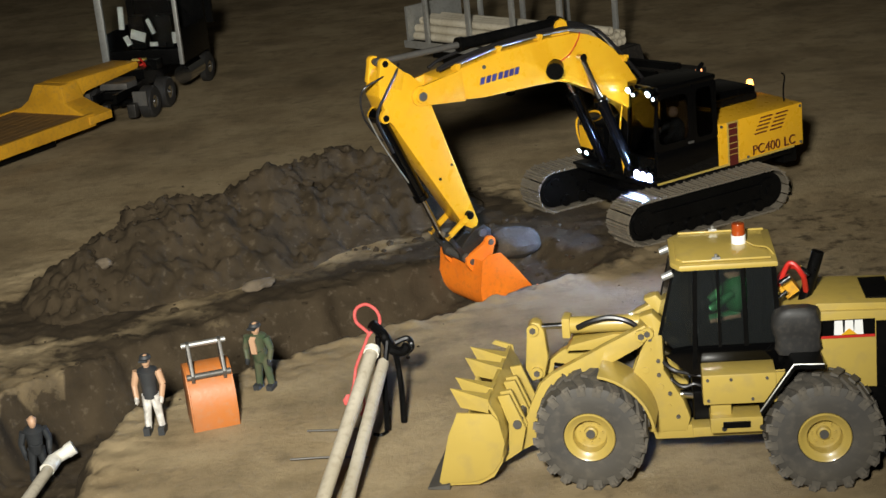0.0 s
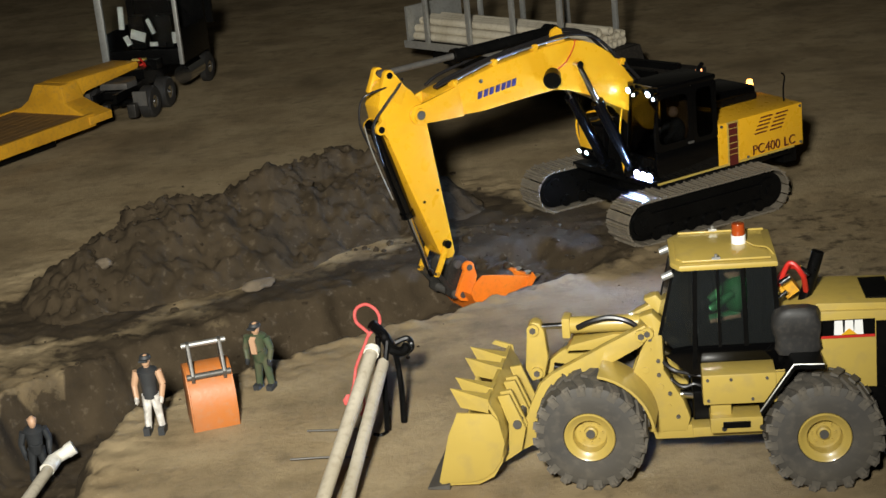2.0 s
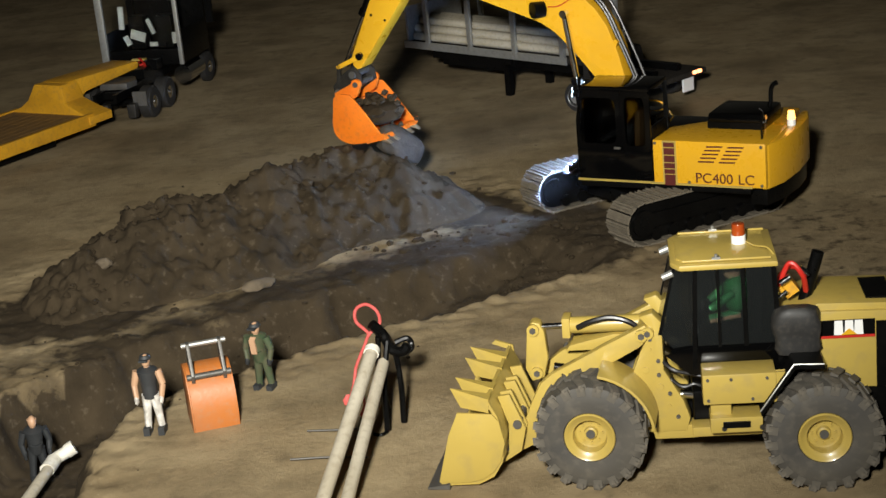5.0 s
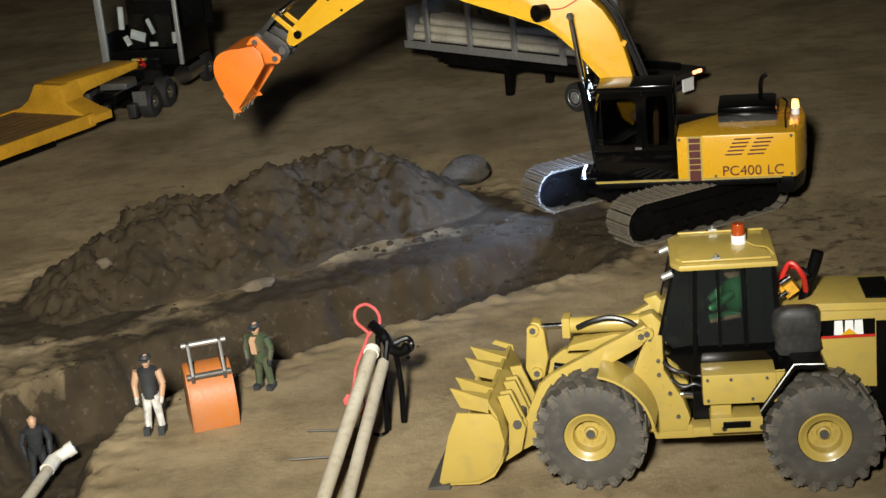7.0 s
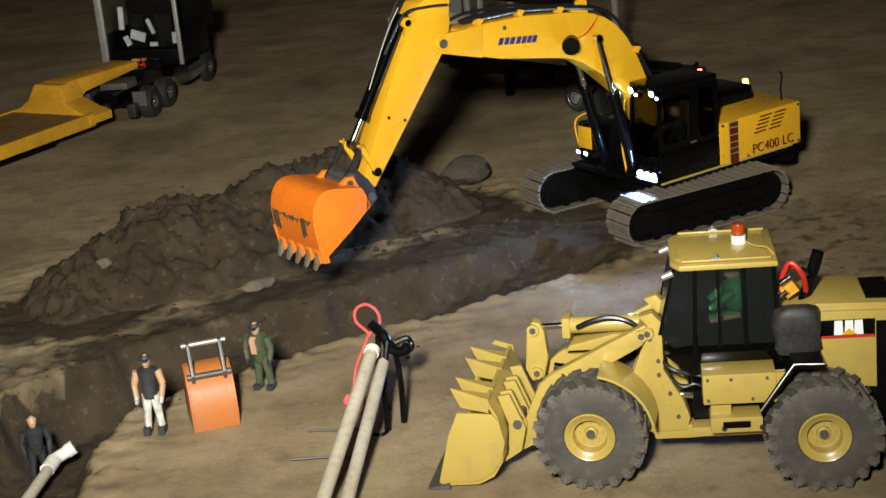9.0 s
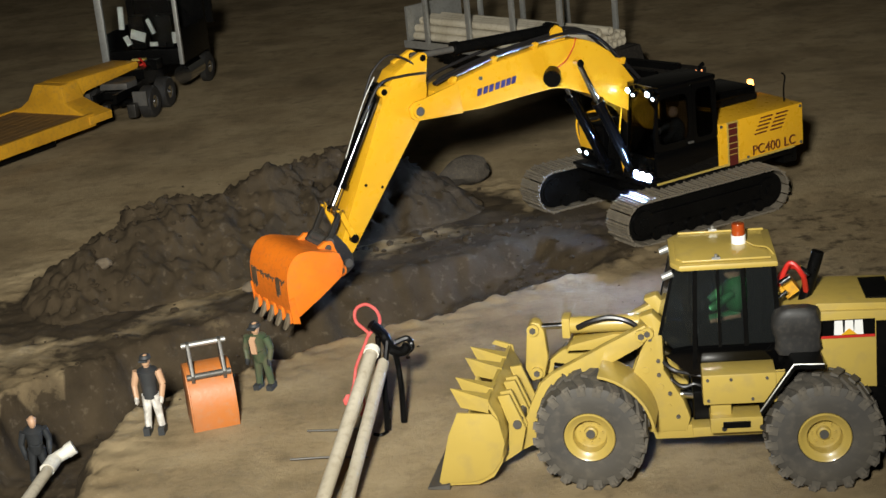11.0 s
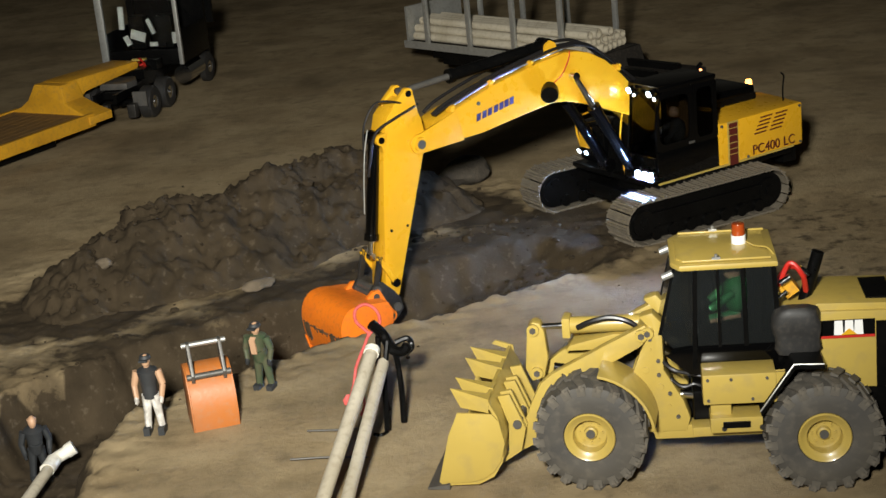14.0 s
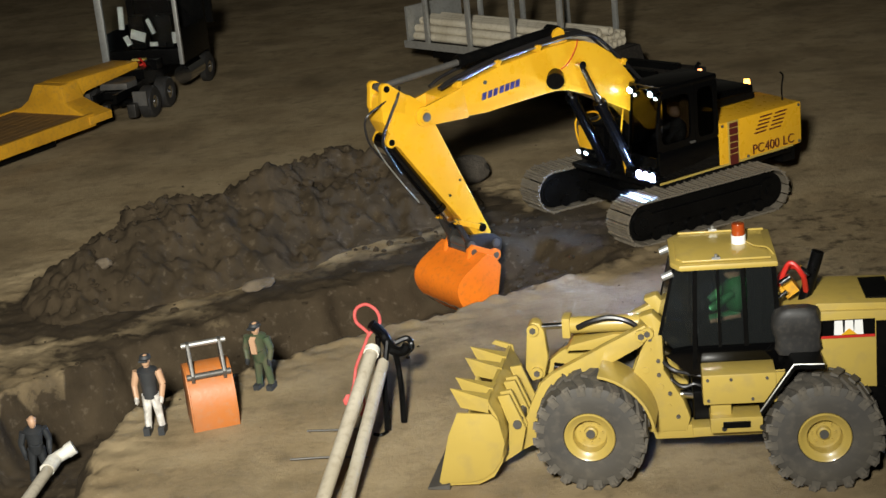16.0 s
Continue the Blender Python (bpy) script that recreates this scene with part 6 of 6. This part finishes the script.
# ---- motion: seconds, then the angles of swing, boom, arm and bucket ----
ANGLES = [
    (0, 211.14, 16.39, -110.02, -125.4),
    (0.5, 211.03, 14.9, -109.52, -134.5),
    (1, 211.25, 13.58, -110.25, -144.7),
    (1.5, 211.21, 12.4, -104.01, -155),
    (2, 211.24, 13.05, -99.33, -161.5),
    (2.5, 211.08, 16.89, -95.6, -169),
    (3, 204.76, 22.17, -90.8, -167.3),
    (3.5, 188.16, 27.59, -82.25, -158.3),
    (4, 171.04, 31.44, -71.44, -150.5),
    (4.5, 158, 33.6, -62.5, -143),
    (5, 150, 34.6, -53.5, -126),
    (5.5, 147.3, 34.9, -44.5, -101),
    (6, 149.6, 34.8, -37, -76),
    (6.5, 156.65, 34.78, -32.5, -58.5),
    (7, 167.71, 36.18, -30.36, -50.2),
    (7.5, 183.36, 38.27, -31.25, -43),
    (8, 197.65, 37.64, -40.41, -39.8),
    (8.5, 209.57, 31.02, -46.19, -36.5),
    (9, 213.68, 26.19, -52.86, -32.5),
    (9.7, 213.2, 21.6, -54, -30),
    (10.4, 212, 17.2, -54, -28),
    (11, 210.9, 13.7, -53.8, -26.7),
    (11.5, 210.28, 11.13, -53.78, -26.2),
    (12, 210.17, 7.04, -54.51, -25.5),
    (12.5, 210.57, 2.24, -52.8, -25.1),
    (13, 211.6, 0.51, -58.39, -28),
    (13.5, 211.64, 4.17, -66.62, -31.5),
    (14, 211.88, 7.87, -73.94, -35.5),
    (14.5, 212.01, 11.03, -79.71, -40.5),
    (15, 212.33, 14.28, -86.78, -48),
    (15.5, 212.77, 15.49, -96.35, -57),
    (16, 212.82, 12.93, -115.57, -73),
]


def angles(t):
    """Smooth angles at t, through the rows above (a monotone-safe cubic)."""
    ts = np.array([r[0] for r in ANGLES])
    i = int(np.clip(np.searchsorted(ts, t, "right") - 1, 0, len(ts) - 2))
    out = []
    for c in range(1, 5):
        v = np.array([r[c] for r in ANGLES])
        d = np.diff(v) / np.diff(ts)
        sl = np.zeros(len(v))
        for k in range(1, len(v) - 1):
            if d[k - 1] * d[k] > 0:
                w1, w2 = 2 * (ts[k + 1] - ts[k]) + (ts[k] - ts[k - 1]), (ts[k + 1] - ts[k]) + 2 * (ts[k] - ts[k - 1])
                sl[k] = (w1 + w2) / (w1 / d[k - 1] + w2 / d[k])
        sl[0], sl[-1] = d[0], d[-1]
        h = ts[i + 1] - ts[i]
        u = (t - ts[i]) / h
        out.append((1 + 2 * u) * (1 - u) ** 2 * v[i] + u * (1 - u) ** 2 * h * sl[i] + u * u * (3 - 2 * u) * v[i + 1] + u * u * (u - 1) * h * sl[i + 1])
    return out


def turn_y(deg):
    return pose(0, 0, 0, 0, -deg, 0)


def between(swing, a, b, y):
    """The pose of a bar that starts at a and points to b, both (x, z) in the boom's plane."""
    ang = math.degrees(math.atan2(b[1] - a[1], b[0] - a[0]))
    return swing @ Matrix.Translation((a[0], y, a[1])) @ turn_y(ang)


def state(t):
    """The poses of all the excavator's moving parts, in its own space."""
    yaw, be, al, ga = angles(t)
    S = pose(0, 0, 0, 0, 0, yaw)
    fx, fy, fz = BOOM_FOOT
    B = Matrix.Translation(BOOM_FOOT) @ turn_y(be)
    p = B @ Vector((BOOM_LEN, 0, 0))
    A = Matrix.Translation(p) @ turn_y(al)
    q = A @ Vector((ARM_LEN, 0, 0))
    K = Matrix.Translation(q) @ turn_y(ga)

    def flat(m, x, z):
        v = m @ Vector((x, 0, z))
        return np.array((v.x, v.z))
    rows = {UPPER: S, BOOM: S @ B, ARM: S @ A, BUCKET: S @ K}
    for body, bar, y in BOOM_RAMS:
        a, b = np.array((0.072, 0.084)), flat(B, 0.177, 0.078)
        rows[body], rows[bar] = between(S, a, b, y), between(S, b, a, y)
    a, b = flat(B, 0.208, 0.119), flat(A, -0.065, 0.0265)
    rows[ARM_RAM], rows[ARM_ROD] = between(S, a, b, fy), between(S, b, a, fy)
    k, e = flat(A, 0.19, 0.006), flat(K, 0.006, 0.042)
    d = e - k
    n = max(np.hypot(*d), 1e-6)
    along_ = (0.044 ** 2 - 0.042 ** 2 + n * n) / (2 * n)
    h = math.sqrt(max(0.044 ** 2 - along_ ** 2, 0.0))
    up = flat(A, 0.19, 1.006) - k
    side = np.array((-d[1], d[0])) / n
    g1, g2 = k + d / n * along_ + side * h, k + d / n * along_ - side * h
    joint = g1 if (g1 - k) @ up + 0.0 > (g2 - k) @ up else g2
    c = flat(A, 0.0, 0.058)
    rows[BUCKET_RAM], rows[BUCKET_ROD] = between(S, c, joint, fy), between(S, joint, c, fy)
    for link in LINKS:
        rows[link] = between(S, k, joint, fy)
    for tie in TIES:
        rows[tie] = between(S, e, joint, fy)
    return rows


def motions():
    times = [round(0.1 * i, 1) for i in range(161)]
    states = [state(t) for t in times]
    for ob in states[0]:
        walk(ob, [(t, s[ob]) for t, s in zip(times, states)])
    base = excavator.matrix_basis
    held = {t: base @ s[BUCKET] for t, s in zip(times, states)}
    # the boulder rests, sinks into the dug soil, is scooped up, and rolls off beside the heap
    inside = pose(0.080, 0.008, 0.012)
    rest = pose(0.098, 2.288, 0.006)
    rows = [(0.0, rest), (0.4, rest), (0.8, pose(0.098, 2.28, -0.016, 0, 6, 0)), (1.2, pose(0.094, 2.265, -0.05, 0, 10, 0)), (1.8, pose(0.08, 2.245, -0.055, 0, 12, 0))]
    rows += [(t, Matrix.Translation((held[t] @ inside).translation) @ pose(0, 0, 0, 8, 14, 5)) for t in times if 2.2 <= t <= 4.6]
    last = rows[-1][1].translation
    rows += [(5.0, pose(last.x + 0.01, last.y + 0.05, 0.09, 30, 40, 10)), (5.3, pose(0.01, 2.6, 0.045, 15, 95, 20)), (5.6, pose(0.045, 2.63, 0.025, 8, 155, 24)), (5.8, pose(0.05, 2.636, 0.02, 0, 178, 25)), (16.0, pose(0.05, 2.636, 0.02, 0, 178, 25))]
    walk(boulder, rows)
    # the scooped soil is carried across and dumped on the heap
    lie = pose(0.07, 2.235, -0.055, 0, 0, 30)
    seat = pose(0.064, 0.0, 0.006)
    rows = [(0.0, lie), (1.6, lie)]
    rows += [(t, Matrix.Translation((held[t] @ seat).translation) @ pose(0, 0, 0, 0, 0, 210)) for t in times if 2.2 <= t <= 4.9]
    last = rows[-1][1].translation
    rows += [(5.4, pose(last.x - 0.03, last.y + 0.0, last.z - 0.02, 0, 30, 215)), (5.8, pose(-0.1, 2.53, 0.055, 0, 20, 215)), (16.0, pose(-0.1, 2.53, 0.055, 0, 20, 215))]
    walk(soil_load, rows)
    # the last crumbs slip out a little later
    seat = pose(0.075, 0.0, 0.03)
    low = pose(0.06, 2.225, -0.085, 0, 90, 30)
    rows = [(0.0, low), (1.6, low)]
    rows += [(t, Matrix.Translation((held[t] @ seat).translation) @ pose(0, 0, 0, 0, 90 if t < 5.5 else 20, 210)) for t in times if 2.2 <= t <= 6.2]
    last = rows[-1][1].translation
    rows += [(6.5, pose(-0.2, 2.6, 0.13, 0, 15, 210)), (6.8, pose(-0.17, 2.55, 0.06, 0, 60, 210)), (7.0, pose(-0.16, 2.545, 0.052, 0, 75, 210)), (16.0, pose(-0.16, 2.545, 0.052, 0, 75, 210))]
    walk(soil_crumbs, rows)


motions()
